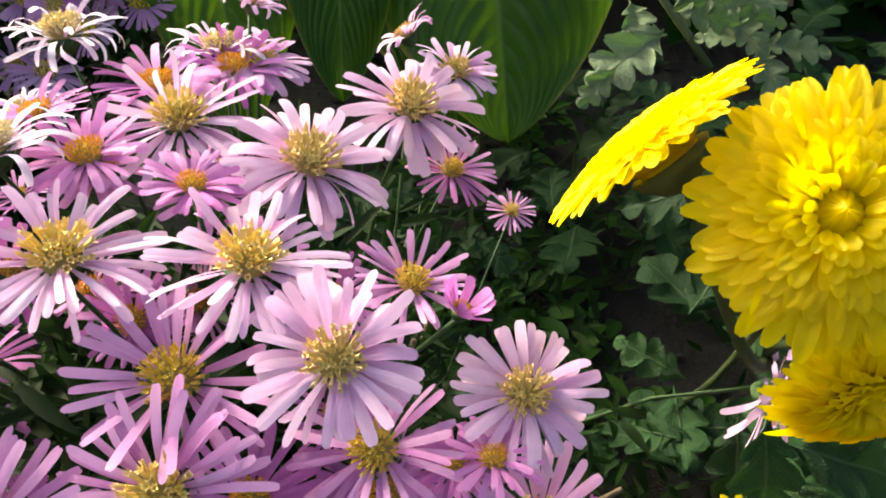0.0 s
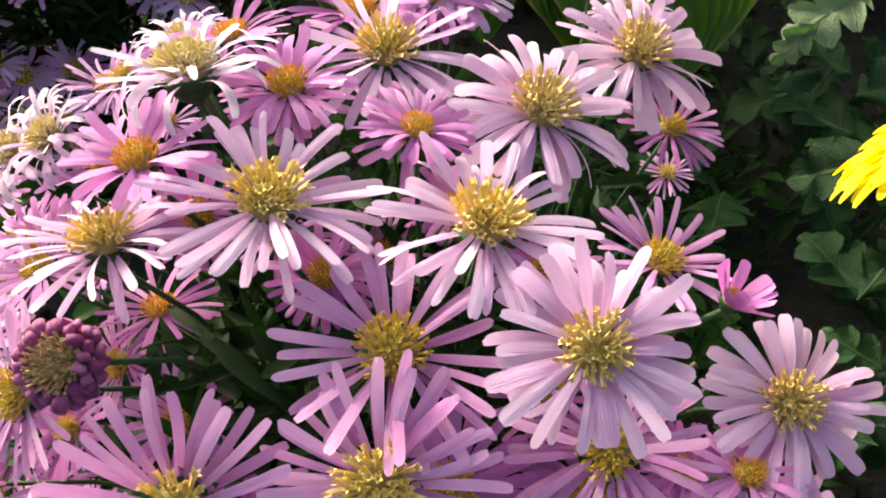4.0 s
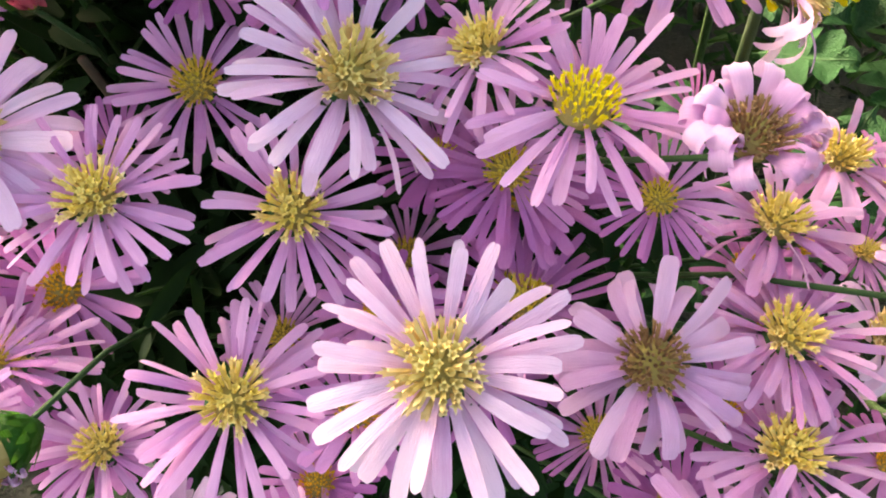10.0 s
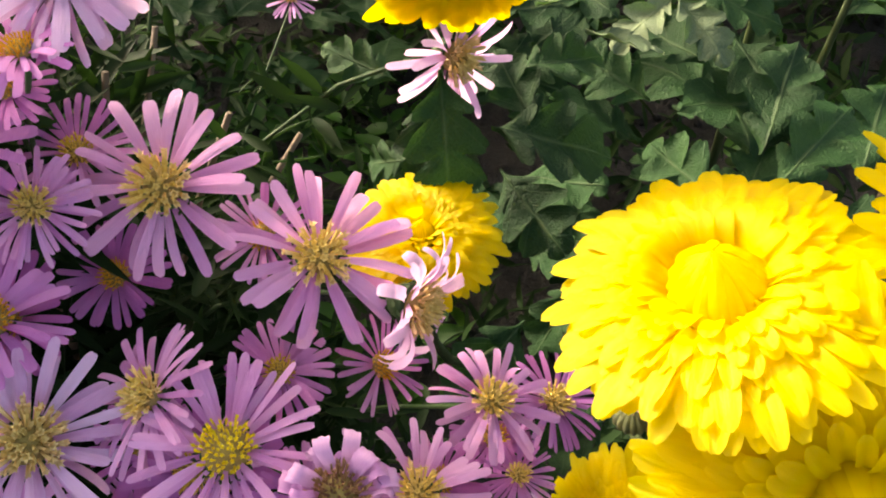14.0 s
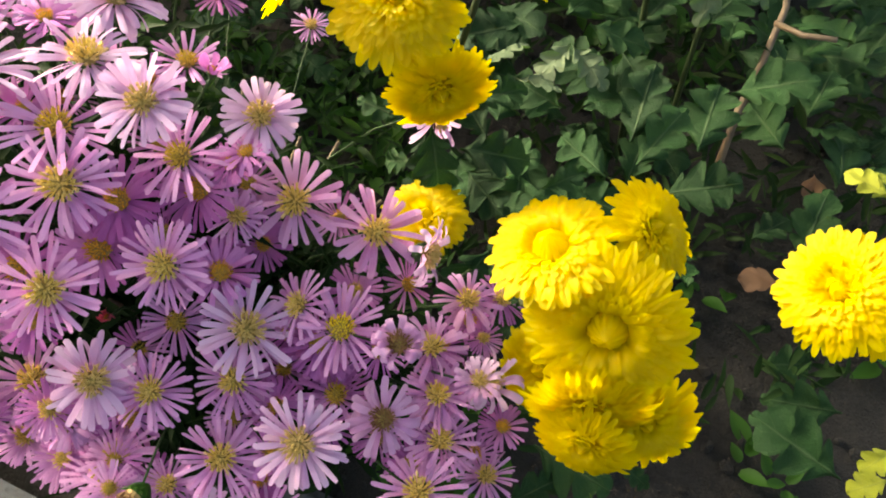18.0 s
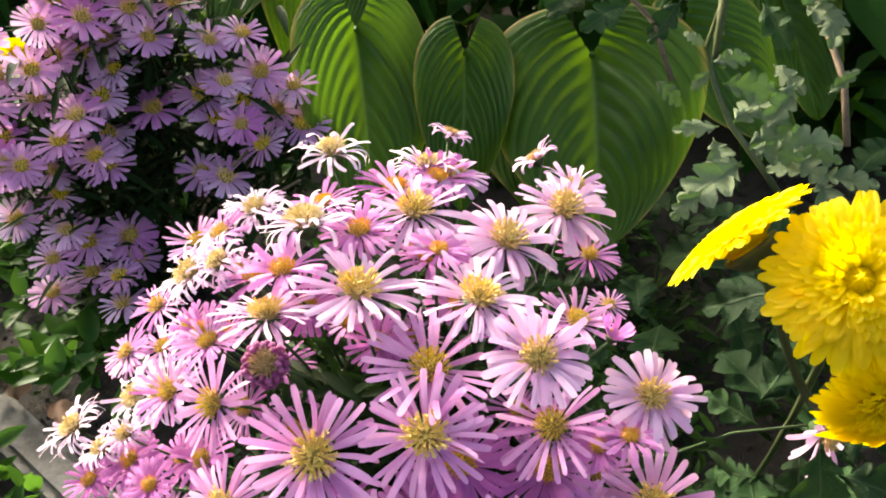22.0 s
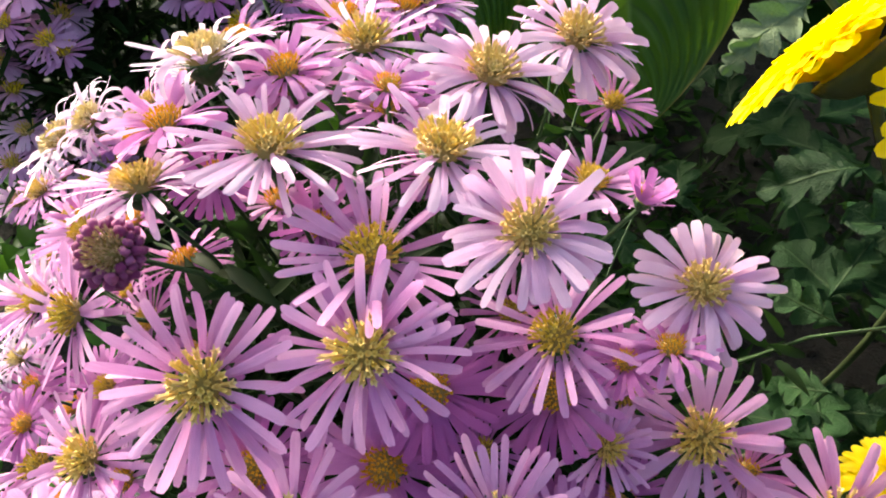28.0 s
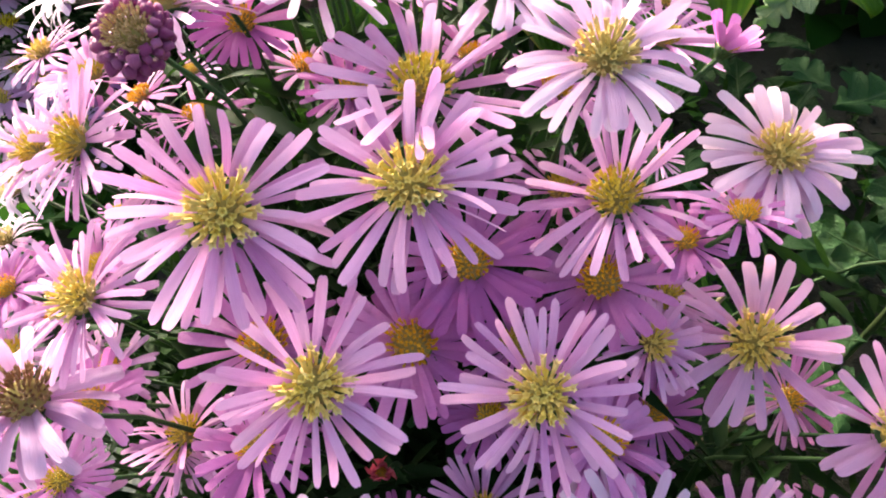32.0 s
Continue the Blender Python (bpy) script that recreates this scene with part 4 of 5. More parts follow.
aster(0.0049, 0.2836, 0.2212, -75, 78, 0.0187, "pale")
aster(0.0323, 0.3012, 0.1341, -89, 71, 0.0125, "open")
aster(0.0089, 0.0814, 0.2706, -138, 81, 0.0092, "young")
aster(-0.1272, 0.1003, 0.2573, -131, 50, 0.0140, "frayed")
aster(-0.1487, 0.1195, 0.2336, -145, 54, 0.0152, "frayed")
aster(-0.1553, 0.1154, 0.2027, -137, 66, 0.0121, "young")
aster(-0.1471, 0.0935, 0.2007, -124, 75, 0.0167, "gold")
aster(-0.1061, 0.0491, 0.2450, -89, 80, 0.0163, "spent")
aster(-0.1657, 0.0667, 0.2009, -110, 85, 0.0116, "pale")
aster(-0.0942, 0.0719, 0.2084, -92, 82, 0.0137, "gold")
aster(-0.1705, 0.1829, 0.1965, -152, 63, 0.0141, "gold")
aster(-0.0741, 0.0426, 0.1797, -63, 79, 0.0125, "open")
aster(-0.0582, 0.0284, 0.1744, -54, 80, 0.0148, "open")
aster(-0.0870, 0.0434, 0.1506, -75, 83, 0.0158, "open")
aster(-0.1039, 0.0555, 0.1449, -137, 85, 0.0136, "open")
aster(-0.1199, 0.0639, 0.1559, -58, 78, 0.0166, "open")
aster(-0.0934, 0.0673, 0.1693, -59, 76, 0.0188, "open")
aster(0.0601, 0.0104, 0.1817, -32, 87, 0.0155, "open")
aster(0.0615, 0.0249, 0.1895, -63, 85, 0.0146, "open")
aster(0.0834, 0.0316, 0.1782, -19, 77, 0.0153, "droopy")
aster(0.0783, 0.0072, 0.1452, 11, 83, 0.0132, "open")
aster(-0.0073, -0.0011, 0.1610, -48, 83, 0.0149, "bright")
aster(0.0641, 0.0663, 0.2216, -33, 8, 0.0161, "droopy")
aster(0.0780, 0.1198, 0.2356, -47, 9, 0.0165, "worn")
aster(-0.1596, 0.0709, 0.1869, -157, 75, 0.0102, "open", False)
aster(-0.1428, 0.0693, 0.2000, -156, 73, 0.0104, "open", False)
aster(-0.1523, 0.0999, 0.1933, -148, 72, 0.0106, "open", False)
aster(-0.1553, 0.1158, 0.2183, -151, 69, 0.0103, "frayed", False)
aster(-0.1568, 0.0737, 0.1448, -98, 81, 0.0123, "open", False)
aster(-0.1528, 0.0727, 0.1370, -75, 85, 0.0119, "young", False)
aster(-0.1607, 0.0925, 0.1806, -152, 73, 0.0102, "young", False)
aster(-0.1370, 0.0637, 0.1421, -92, 86, 0.0117, "open", False)
aster(-0.1646, 0.1138, 0.2126, -154, 63, 0.0106, "frayed", False)
aster(-0.1738, 0.1142, 0.1939, -146, 67, 0.0106, "young", False)
aster(-0.1414, 0.1352, 0.2611, -149, 65, 0.0104, "open", False)
aster(-0.1860, 0.1804, 0.1946, -144, 60, 0.0121, "open", False)
aster(-0.0138, 0.2879, 0.2347, 151, 51, 0.0141, "droopy", False)
aster(-0.0478, 0.1960, 0.2965, 48, 62, 0.0092, "droopy")
aster(-0.0557, 0.1878, 0.2879, 87, 78, 0.0156, "frayed")
aster(-0.0843, 0.1465, 0.2978, 127, 80, 0.0117, "young", False)
aster(-0.0635, 0.1619, 0.2946, 110, 86, 0.0144, "young", False)
aster(-0.1945, 0.1949, 0.1774, -150, 65, 0.0125, "open", False)
aster(-0.1428, 0.2013, 0.2444, -148, 66, 0.0129, "open", False)
aster(-0.1263, 0.1226, 0.2633, -148, 69, 0.0103, "gold", False)
aster(-0.1131, 0.1066, 0.2728, -168, 75, 0.0118, "gold", False)
aster(-0.1734, 0.1182, 0.1896, -153, 70, 0.0108, "open", False)
aster(0.0952, 0.0671, 0.1802, -39, 71, 0.0120, "open", False)
aster(0.0873, 0.0212, 0.1588, -11, 84, 0.0106, "young", False)
aster(-0.0274, 0.0019, 0.1609, -39, 81, 0.0140, "pale")
aster(-0.0961, 0.0149, 0.1426, 12, 86, 0.0123, "open", False)
aster(-0.0670, 0.0256, 0.1642, -39, 82, 0.0152, "bright", False)
aster(-0.0111, 0.0880, 0.2477, -117, 58, 0.0153, "young", False)
aster(-0.0358, 0.0819, 0.2549, -99, 59, 0.0154, "young", False)
aster(-0.0730, 0.0719, 0.2385, -71, 63, 0.0160, "young", False)
aster(-0.0445, 0.0704, 0.2446, -86, 53, 0.0157, "young", False)
aster(-0.0104, 0.0736, 0.2179, -102, 54, 0.0139, "young", False)
aster(-0.0752, 0.0640, 0.2171, -79, 60, 0.0126, "young", False)
aster(-0.1074, 0.0659, 0.2240, -89, 58, 0.0115, "young", False)
aster(-0.1095, 0.0516, 0.2176, -78, 66, 0.0101, "gold", False)
aster(-0.0782, 0.0515, 0.1703, -79, 73, 0.0119, "open", False)
aster(-0.1130, 0.0522, 0.1727, -61, 69, 0.0138, "open", False)
aster(-0.1290, 0.0809, 0.2378, -106, 62, 0.0090, "young", False)
aster(-0.0840, 0.1149, 0.2822, -71, 54, 0.0107, "young", False)
aster(-0.0630, 0.1140, 0.2697, -84, 59, 0.0111, "young", False)
aster(0.0021, 0.0873, 0.2594, -107, 61, 0.0083, "young", False)
aster(-0.0080, 0.0147, 0.1615, -88, 76, 0.0102, "young", False)
aster(0.0380, 0.0238, 0.1621, -134, 73, 0.0115, "gold", False)
aster(0.0213, 0.0489, 0.1987, -108, 58, 0.0135, "gold", False)
aster(0.0428, 0.0401, 0.2017, -118, 59, 0.0105, "gold", False)
aster(-0.0760, 0.0408, 0.1944, -67, 61, 0.0119, "open", False)
aster(-0.0740, 0.0413, 0.1809, -86, 66, 0.0113, "spent", False)
aster(-0.0815, 0.0347, 0.1638, -64, 70, 0.0108, "open", False)
aster(-0.0567, 0.0116, 0.1850, -56, 70, 0.0102, "gold", False)
aster(-0.0570, 0.0237, 0.1800, -54, 73, 0.0103, "gold", False)
aster(-0.0542, 0.0433, 0.1743, -60, 61, 0.0142, "young", False)
aster(0.0238, 0.0509, 0.1921, -65, 77, 0.0149, "young", False)
aster(0.0245, 0.0343, 0.1837, -63, 79, 0.0155, "gold", False)
aster(0.0617, 0.0284, 0.1866, -84, 84, 0.0122, "gold", False)
aster(0.0754, 0.0205, 0.2056, -57, 82, 0.0099, "droopy", False)
aster(0.0844, 0.0508, 0.1792, -51, 79, 0.0082, "open", False)
aster(-0.0012, 0.0187, 0.1769, -30, 72, 0.0122, "young", False)
aster(-0.0515, 0.1801, 0.2877, -26, 83, 0.0137, "young", False)
aster(-0.0459, 0.1853, 0.2861, 12, 77, 0.0134, "pale", False)
aster(-0.0448, 0.1172, 0.3027, -28, 80, 0.0095, "young", False)
aster(0.0020, 0.1613, 0.2708, -54, 75, 0.0116, "gold", False)
aster(0.0031, 0.0964, 0.2922, 19, 65, 0.0067, "bud", False)
aster(-0.1356, 0.2259, 0.2406, -135, 80, 0.0158, "frayed", False)
aster(-0.1109, 0.1211, 0.2921, -152, 57, 0.0113, "frayed", False)
aster(-0.1237, 0.0969, 0.2611, -128, 58, 0.0121, "gold", False)
aster(-0.1198, 0.1182, 0.2668, -126, 68, 0.0110, "young", False)
aster(-0.1549, 0.1133, 0.2083, -120, 64, 0.0118, "young", False)
aster(-0.0491, 0.0595, 0.2200, -75, 63, 0.0044, "redbud")
withered_head(-0.0821, 0.0691, 0.3021, -95, 51, 0.0053)
spent_head(-0.0473, 0.0059, 0.1868, -130, 17, 0.0056)
# blooms under the outer ones
hidden = []
for i, (p, n, _) in enumerate(BLOOMS):
    for q, k, _ in BLOOMS[:i]:
        way = (n + k).normalized()
        c = (p + q) / 2 - way * 0.025
        if (c - Vector((-0.052, 0.088, 0.275))).length > 0.034 and 0.018 < (p - q).length < 0.042 and all((c - o).length > 0.015 for o, _, _ in BLOOMS) and all((c - o).length > 0.019 for o in hidden):
            hidden.append(c)
            if len(hidden) % 3:
                deep_aster(c, way, 0.0115, len(hidden))
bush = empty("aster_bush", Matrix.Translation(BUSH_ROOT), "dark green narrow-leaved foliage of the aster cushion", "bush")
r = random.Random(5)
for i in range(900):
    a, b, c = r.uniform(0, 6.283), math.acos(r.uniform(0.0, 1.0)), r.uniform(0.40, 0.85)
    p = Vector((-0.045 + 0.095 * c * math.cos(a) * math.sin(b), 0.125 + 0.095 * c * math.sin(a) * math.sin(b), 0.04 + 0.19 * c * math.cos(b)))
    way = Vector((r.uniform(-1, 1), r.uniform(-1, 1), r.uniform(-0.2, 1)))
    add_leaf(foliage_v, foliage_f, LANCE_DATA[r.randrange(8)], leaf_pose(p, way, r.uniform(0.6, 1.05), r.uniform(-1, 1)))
# unseen back of the cushion, filled out to cast shade to its right
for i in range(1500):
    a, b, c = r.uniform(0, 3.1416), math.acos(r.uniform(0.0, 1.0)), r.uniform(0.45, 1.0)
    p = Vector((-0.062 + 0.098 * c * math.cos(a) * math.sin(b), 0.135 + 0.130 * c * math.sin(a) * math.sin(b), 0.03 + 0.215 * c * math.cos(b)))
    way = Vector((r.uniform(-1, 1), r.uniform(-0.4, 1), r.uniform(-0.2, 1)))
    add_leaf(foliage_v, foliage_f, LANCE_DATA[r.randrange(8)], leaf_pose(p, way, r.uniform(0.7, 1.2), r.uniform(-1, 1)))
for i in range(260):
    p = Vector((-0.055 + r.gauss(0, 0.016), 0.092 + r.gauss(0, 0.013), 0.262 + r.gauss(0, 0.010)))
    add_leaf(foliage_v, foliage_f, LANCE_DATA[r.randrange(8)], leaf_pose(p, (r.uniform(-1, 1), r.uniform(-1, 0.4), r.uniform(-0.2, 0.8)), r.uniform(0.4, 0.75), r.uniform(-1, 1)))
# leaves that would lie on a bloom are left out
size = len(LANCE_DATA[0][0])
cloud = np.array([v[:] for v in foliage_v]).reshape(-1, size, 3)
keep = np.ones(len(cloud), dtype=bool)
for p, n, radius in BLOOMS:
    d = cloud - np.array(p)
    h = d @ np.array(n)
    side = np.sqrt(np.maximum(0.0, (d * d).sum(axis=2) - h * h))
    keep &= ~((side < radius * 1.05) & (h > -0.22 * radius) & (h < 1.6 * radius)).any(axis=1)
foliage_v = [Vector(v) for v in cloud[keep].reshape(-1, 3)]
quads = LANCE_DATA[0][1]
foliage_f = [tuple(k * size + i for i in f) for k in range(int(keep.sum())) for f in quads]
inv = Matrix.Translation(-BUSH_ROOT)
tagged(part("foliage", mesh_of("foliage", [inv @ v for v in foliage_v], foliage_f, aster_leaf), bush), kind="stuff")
for i in range(26):
    a, q = r.uniform(0, 6.283), r.uniform(0.3, 1.0)
    tip = Vector((0.10 * q * math.cos(a), 0.10 * q * math.sin(a), r.uniform(0.15, 0.24) * (1.15 - 0.4 * q)))
    v, f = tube(bezier((0.02 * math.cos(a), 0.02 * math.sin(a), 0.0), tip * 0.4 + Vector((0, 0, 0.04)), tip, 7), [0.0022, 0.002, 0.0018, 0.0016, 0.0014, 0.0012, 0.001], 5)
    part("stem", mesh_of("stem", v, f, dry_twig), bush)

# ---- yellow heads ----
mum(0.0977, 0.0312, 0.2655, 165, 72, 0.0216, "full", bud=1.5)
mum(0.1292, 0.0338, 0.2657, -33, 55, 0.0183, "full")
mum(0.1107, 0.0089, 0.2534, -117, 34, 0.0269, "full", bud=1.15)
mum(0.1061, -0.0032, 0.2265, -107, 1, 0.0223, "full", apart=False)
mum(0.1053, 0.0359, 0.1751, -149, 35, 0.0208, "full", apart=False)
mum(0.0616, 0.0997, 0.3114, -109, 46, 0.0239, "full")
mum(0.0725, 0.0875, 0.2830, -88, -4, 0.0192, "full", (0.078, 0.128, 0.24))
mum(0.2077, 0.0261, 0.2204, -162, 45, 0.0247, "full")
mum(0.0675, 0.0870, 0.2159, -97, 86, 0.0179, "full")
mum(0.1250, -0.0074, 0.2166, -96, 29, 0.0199, "full")
mum(0.0400, 0.1230, 0.3055, 142, 37, 0.0235, "full", (0.078, 0.128, 0.24), cupped=7.0)
mum(0.0945, 0.1095, 0.3157, 15, 59, 0.0236, "full", (0.078, 0.128, 0.24))
mum(0.0615, 0.2978, 0.3214, 174, 83, 0.0169, "flat", (0.0624, 0.2933, 0.3139))
mum(-0.0148, 0.5422, 0.2955, -151, 7, 0.0119, "flat")
mum(0.2239, 0.0132, 0.2051, -94, 9, 0.0110, "flat")
mum(-0.3423, 0.4057, 0.2306, -40, 58, 0.0106, "flat")
mum(0.1033, -0.0111, 0.2171, -125, 11, 0.0180, "full")

# ---- aster bush behind ----
BACK_ROOT = Vector((-0.31, 0.45, 0.0))
back_v, back_f = [], []

SMALL_RAYS = petal_set("ray", lilac, 5, (0.062, 0.092), (6, 18), (-40, -8), n=7, m=3)
PALE_RAYS = petal_set("ray", lilac_pale, 5, (0.058, 0.084), (6, 18), (-40, -8), n=7, m=3)
BACK_PETALS = [joined_petals(s, SMALL_RAYS, 27) for s in (1,)] + [joined_petals(s, PALE_RAYS, 27) for s in (4, 5, 6, 7, 8)]
BACK_DISCS = [disc_mesh("disc", m, 0.30, 0.17, 34, 0.045, 0.5, 31) for m in (disc_gold, disc_olive, disc_yellow)]


def back_aster(x, y, z, az, el, radius):
    r = random.Random(round(x * 1e3) * 7 + round(z * 1e3))
    radius *= 1.08
    n = Vector((math.cos(radians(az)) * math.cos(radians(el)), math.sin(radians(az)) * math.cos(radians(el)), math.sin(radians(el))))
    top = empty("aster_flower", Matrix.Translation((x, y, z)) @ frame_to(n) @ Matrix.Diagonal((radius, radius, radius, 1)), "small lilac aster flower on the farther bush", "flower", "asters on the back bush")
    part("petals", r.choice(BACK_PETALS), top, Matrix.Rotation(r.uniform(0, 6), 4, "Z"))
    part("disc", r.choice(BACK_DISCS), top)
    base, inv = Vector((x, y, z)), top.matrix_basis.inverted()
    low = BACK_ROOT + (base - BACK_ROOT) * 0.25
    low.z = 0.01
    pts = bezier(base, base - n * 0.03 + Vector((0, 0.03, -0.03)), low, 7)
    v, f = tube([inv @ p for p in pts], [0.001 / radius] * 7, 4)
    part("stem", mesh_of("stem", v, f, aster_green), top)
    for i in range(34):
        p = pts[0].lerp(pts[3], r.uniform(0.15, 1.0)) if i % 3 else pts[r.randrange(2, 6)]
        p = p + Vector((r.gauss(0, 0.012), r.gauss(0.012, 0.012), r.gauss(-0.006, 0.012)))
        add_leaf(back_v, back_f, LANCE_DATA[r.randrange(8)], leaf_pose(p, (r.uniform(-1, 1), r.uniform(-1, 1), r.uniform(-0.3, 0.9)), r.uniform(1.0, 1.7)))


back_aster(-0.303, 0.415, 0.315, -40, 57, 0.0154)
back_aster(-0.291, 0.437, 0.311, -24, 59, 0.0148)
back_aster(-0.254, 0.413, 0.314, -42, 44, 0.0149)
back_aster(-0.317, 0.412, 0.301, -64, 44, 0.0158)
back_aster(-0.287, 0.396, 0.303, -43, 53, 0.0146)
back_aster(-0.280, 0.411, 0.304, -55, 60, 0.0141)
back_aster(-0.312, 0.408, 0.288, -36, 62, 0.0145)
back_aster(-0.319, 0.397, 0.288, -103, 61, 0.0159)
back_aster(-0.299, 0.427, 0.272, -42, 67, 0.0146)
back_aster(-0.284, 0.421, 0.269, -50, 57, 0.0150)
back_aster(-0.255, 0.426, 0.296, -52, 51, 0.0149)
back_aster(-0.250, 0.427, 0.274, -77, 69, 0.0152)
back_aster(-0.257, 0.419, 0.290, -48, 50, 0.0145)
back_aster(-0.271, 0.423, 0.285, -63, 39, 0.0153)
back_aster(-0.244, 0.438, 0.253, -88, 65, 0.0172)
back_aster(-0.264, 0.415, 0.257, -48, 63, 0.0162)
back_aster(-0.255, 0.413, 0.240, -40, 52, 0.0151)
back_aster(-0.290, 0.427, 0.234, -69, 48, 0.0172)
back_aster(-0.309, 0.413, 0.263, -63, 55, 0.0144)
back_aster(-0.306, 0.383, 0.259, -44, 43, 0.0139)
back_aster(-0.285, 0.395, 0.259, -37, 56, 0.0171)
back_aster(-0.314, 0.403, 0.229, -70, 60, 0.0153)
back_aster(-0.288, 0.422, 0.213, -91, 71, 0.0167)
back_aster(-0.266, 0.421, 0.186, -84, 72, 0.0187)
back_aster(-0.291, 0.405, 0.202, -62, 57, 0.0154)
back_aster(-0.298, 0.382, 0.200, -87, 69, 0.0178)
back_aster(-0.295, 0.407, 0.174, -27, 59, 0.0170)
back_aster(-0.334, 0.401, 0.201, -44, 72, 0.0165)
back_aster(-0.344, 0.366, 0.213, -36, 45, 0.0171)
back_aster(-0.349, 0.379, 0.184, -48, 50, 0.0146)
back_aster(-0.310, 0.375, 0.185, -69, 73, 0.0160)
back_aster(-0.293, 0.382, 0.171, -99, 64, 0.0162)
back_aster(-0.341, 0.355, 0.178, -39, 45, 0.0175)
back_aster(-0.325, 0.379, 0.160, -3, 68, 0.0157)
back_aster(-0.326, 0.381, 0.140, -3, 76, 0.0152)
back_aster(-0.357, 0.373, 0.125, -61, 60, 0.0157)
back_aster(-0.325, 0.376, 0.115, -96, 80, 0.0166)
back_aster(-0.315, 0.379, 0.104, -47, 56, 0.0170)
back_aster(-0.292, 0.394, 0.100, -75, 56, 0.0189)
back_aster(-0.291, 0.393, 0.081, -35, 64, 0.0168)
back_aster(-0.317, 0.377, 0.078, -149, 84, 0.0176)
back_aster(-0.291, 0.365, 0.086, -128, 75, 0.0155)
back_aster(-0.290, 0.358, 0.067, -133, 77, 0.0165)
back_aster(-0.328, 0.355, 0.106, -50, 68, 0.0152)
back_aster(-0.344, 0.365, 0.068, -75, 73, 0.0165)
back_aster(-0.382, 0.384, 0.208, -23, 67, 0.0180)
back_aster(-0.380, 0.370, 0.193, 2, 60, 0.0145)
back_aster(-0.346, 0.391, 0.222, -52, 53, 0.0149)
back_aster(-0.366, 0.395, 0.228, -69, 58, 0.0146)
back_aster(-0.346, 0.383, 0.247, -63, 40, 0.0154)
back_aster(-0.330, 0.359, 0.176, -53, 49, 0.0143)
back_aster(-0.216, 0.432, 0.294, -71, 52, 0.0160)
back_aster(-0.227, 0.443, 0.269, -76, 51, 0.0151)
back_aster(-0.201, 0.432, 0.236, -35, 66, 0.0154)
back_aster(-0.220, 0.423, 0.235, -40, 52, 0.0145)
back_aster(-0.194, 0.437, 0.208, -81, 48, 0.0181)
back_aster(-0.175, 0.446, 0.194, -68, 71, 0.0155)
back_aster(-0.205, 0.428, 0.191, -78, 59, 0.0155)
back_aster(-0.213, 0.419, 0.208, -38, 71, 0.0162)
back_aster(-0.191, 0.451, 0.173, -57, 54, 0.0186)
back_aster(-0.226, 0.423, 0.179, -30, 61, 0.0168)
back_aster(-0.203, 0.409, 0.183, -81, 54, 0.0149)
back_aster(-0.194, 0.420, 0.162, -143, 63, 0.0170)
back_aster(-0.172, 0.447, 0.164, -78, 71, 0.0192)
back_aster(-0.218, 0.402, 0.146, -7, 67, 0.0184)
back_aster(-0.239, 0.415, 0.142, -81, 65, 0.0173)
back_aster(-0.235, 0.432, 0.193, -68, 49, 0.0186)
back_aster(-0.302, 0.419, 0.227, -49, 47, 0.0182)
back_aster(-0.320, 0.385, 0.229, -62, 43, 0.0155)
back_aster(-0.303, 0.415, 0.259, -58, 56, 0.0158)
back_aster(-0.287, 0.384, 0.163, -94, 80, 0.0176)
back_aster(-0.371, 0.376, 0.156, -67, 54, 0.0182)
back_bush = empty("aster_bush", Matrix.Translation(BACK_ROOT), "dark foliage of the farther aster bush", "bush")
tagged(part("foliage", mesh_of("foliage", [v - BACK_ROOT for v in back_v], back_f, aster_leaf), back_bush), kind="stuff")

r = random.Random(4)
for i in range(22):
    tip = Vector((r.uniform(-0.12, 0.14), r.uniform(-0.05, 0.03), r.uniform(0.08, 0.22)))
    v, f = tube(bezier((tip.x * 0.2, tip.y * 0.2, 0), (tip.x * 0.4, tip.y * 0.4, tip.z * 0.6), tip, 6), [0.002, 0.0018, 0.0016, 0.0014, 0.0012, 0.001], 5)
    part("stem", mesh_of("stem", v, f, dry_twig), back_bush)

# ---- chrysanthemum leaves ----
mum_plant = empty("chrysanthemum_plant", Matrix.Translation(MUM_ROOT), "leafy chrysanthemum plant with lobed grey-green leaves", "plant")
MI = Matrix.Translation(-MUM_ROOT)
SUNLIT_LEAVES = [lobed_leaf(40 + s, sunlit_leaf, lobes=3.6, width=0.20 + 0.025 * s, depth=0.84, length=0.9) for s in range(4)]
FADING = [lobed_leaf(s, fading_leaf, lobes=2.8) for s in (61, 62)]


def broad_leaf(x, y, z, az, pitch, size, roll=0.0, fading=False):
    """A lobed leaf: where its stalk ends, its heading, how far it lifts, and its length."""
    r = random.Random(round(x * 1e4) + round(z * 1e4))
    m = Matrix.Translation((x, y, z)) @ Matrix.Rotation(radians(az), 4, "Z") @ Matrix.Rotation(radians(-pitch), 4, "Y") @ Matrix.Rotation(radians(roll), 4, "X") @ Matrix.Diagonal((size, size, size, 1))
    # high leaves take the lighter copy, which stands for sun on them
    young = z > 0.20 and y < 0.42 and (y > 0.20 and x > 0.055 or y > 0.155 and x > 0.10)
    part("leaf", r.choice(FADING if fading else SUNLIT_LEAVES if young else MUM_LEAVES), mum_plant, MI @ m, "yellowing leaf" if fading else "grey-green leaf in the sunlit colour" if young else "")


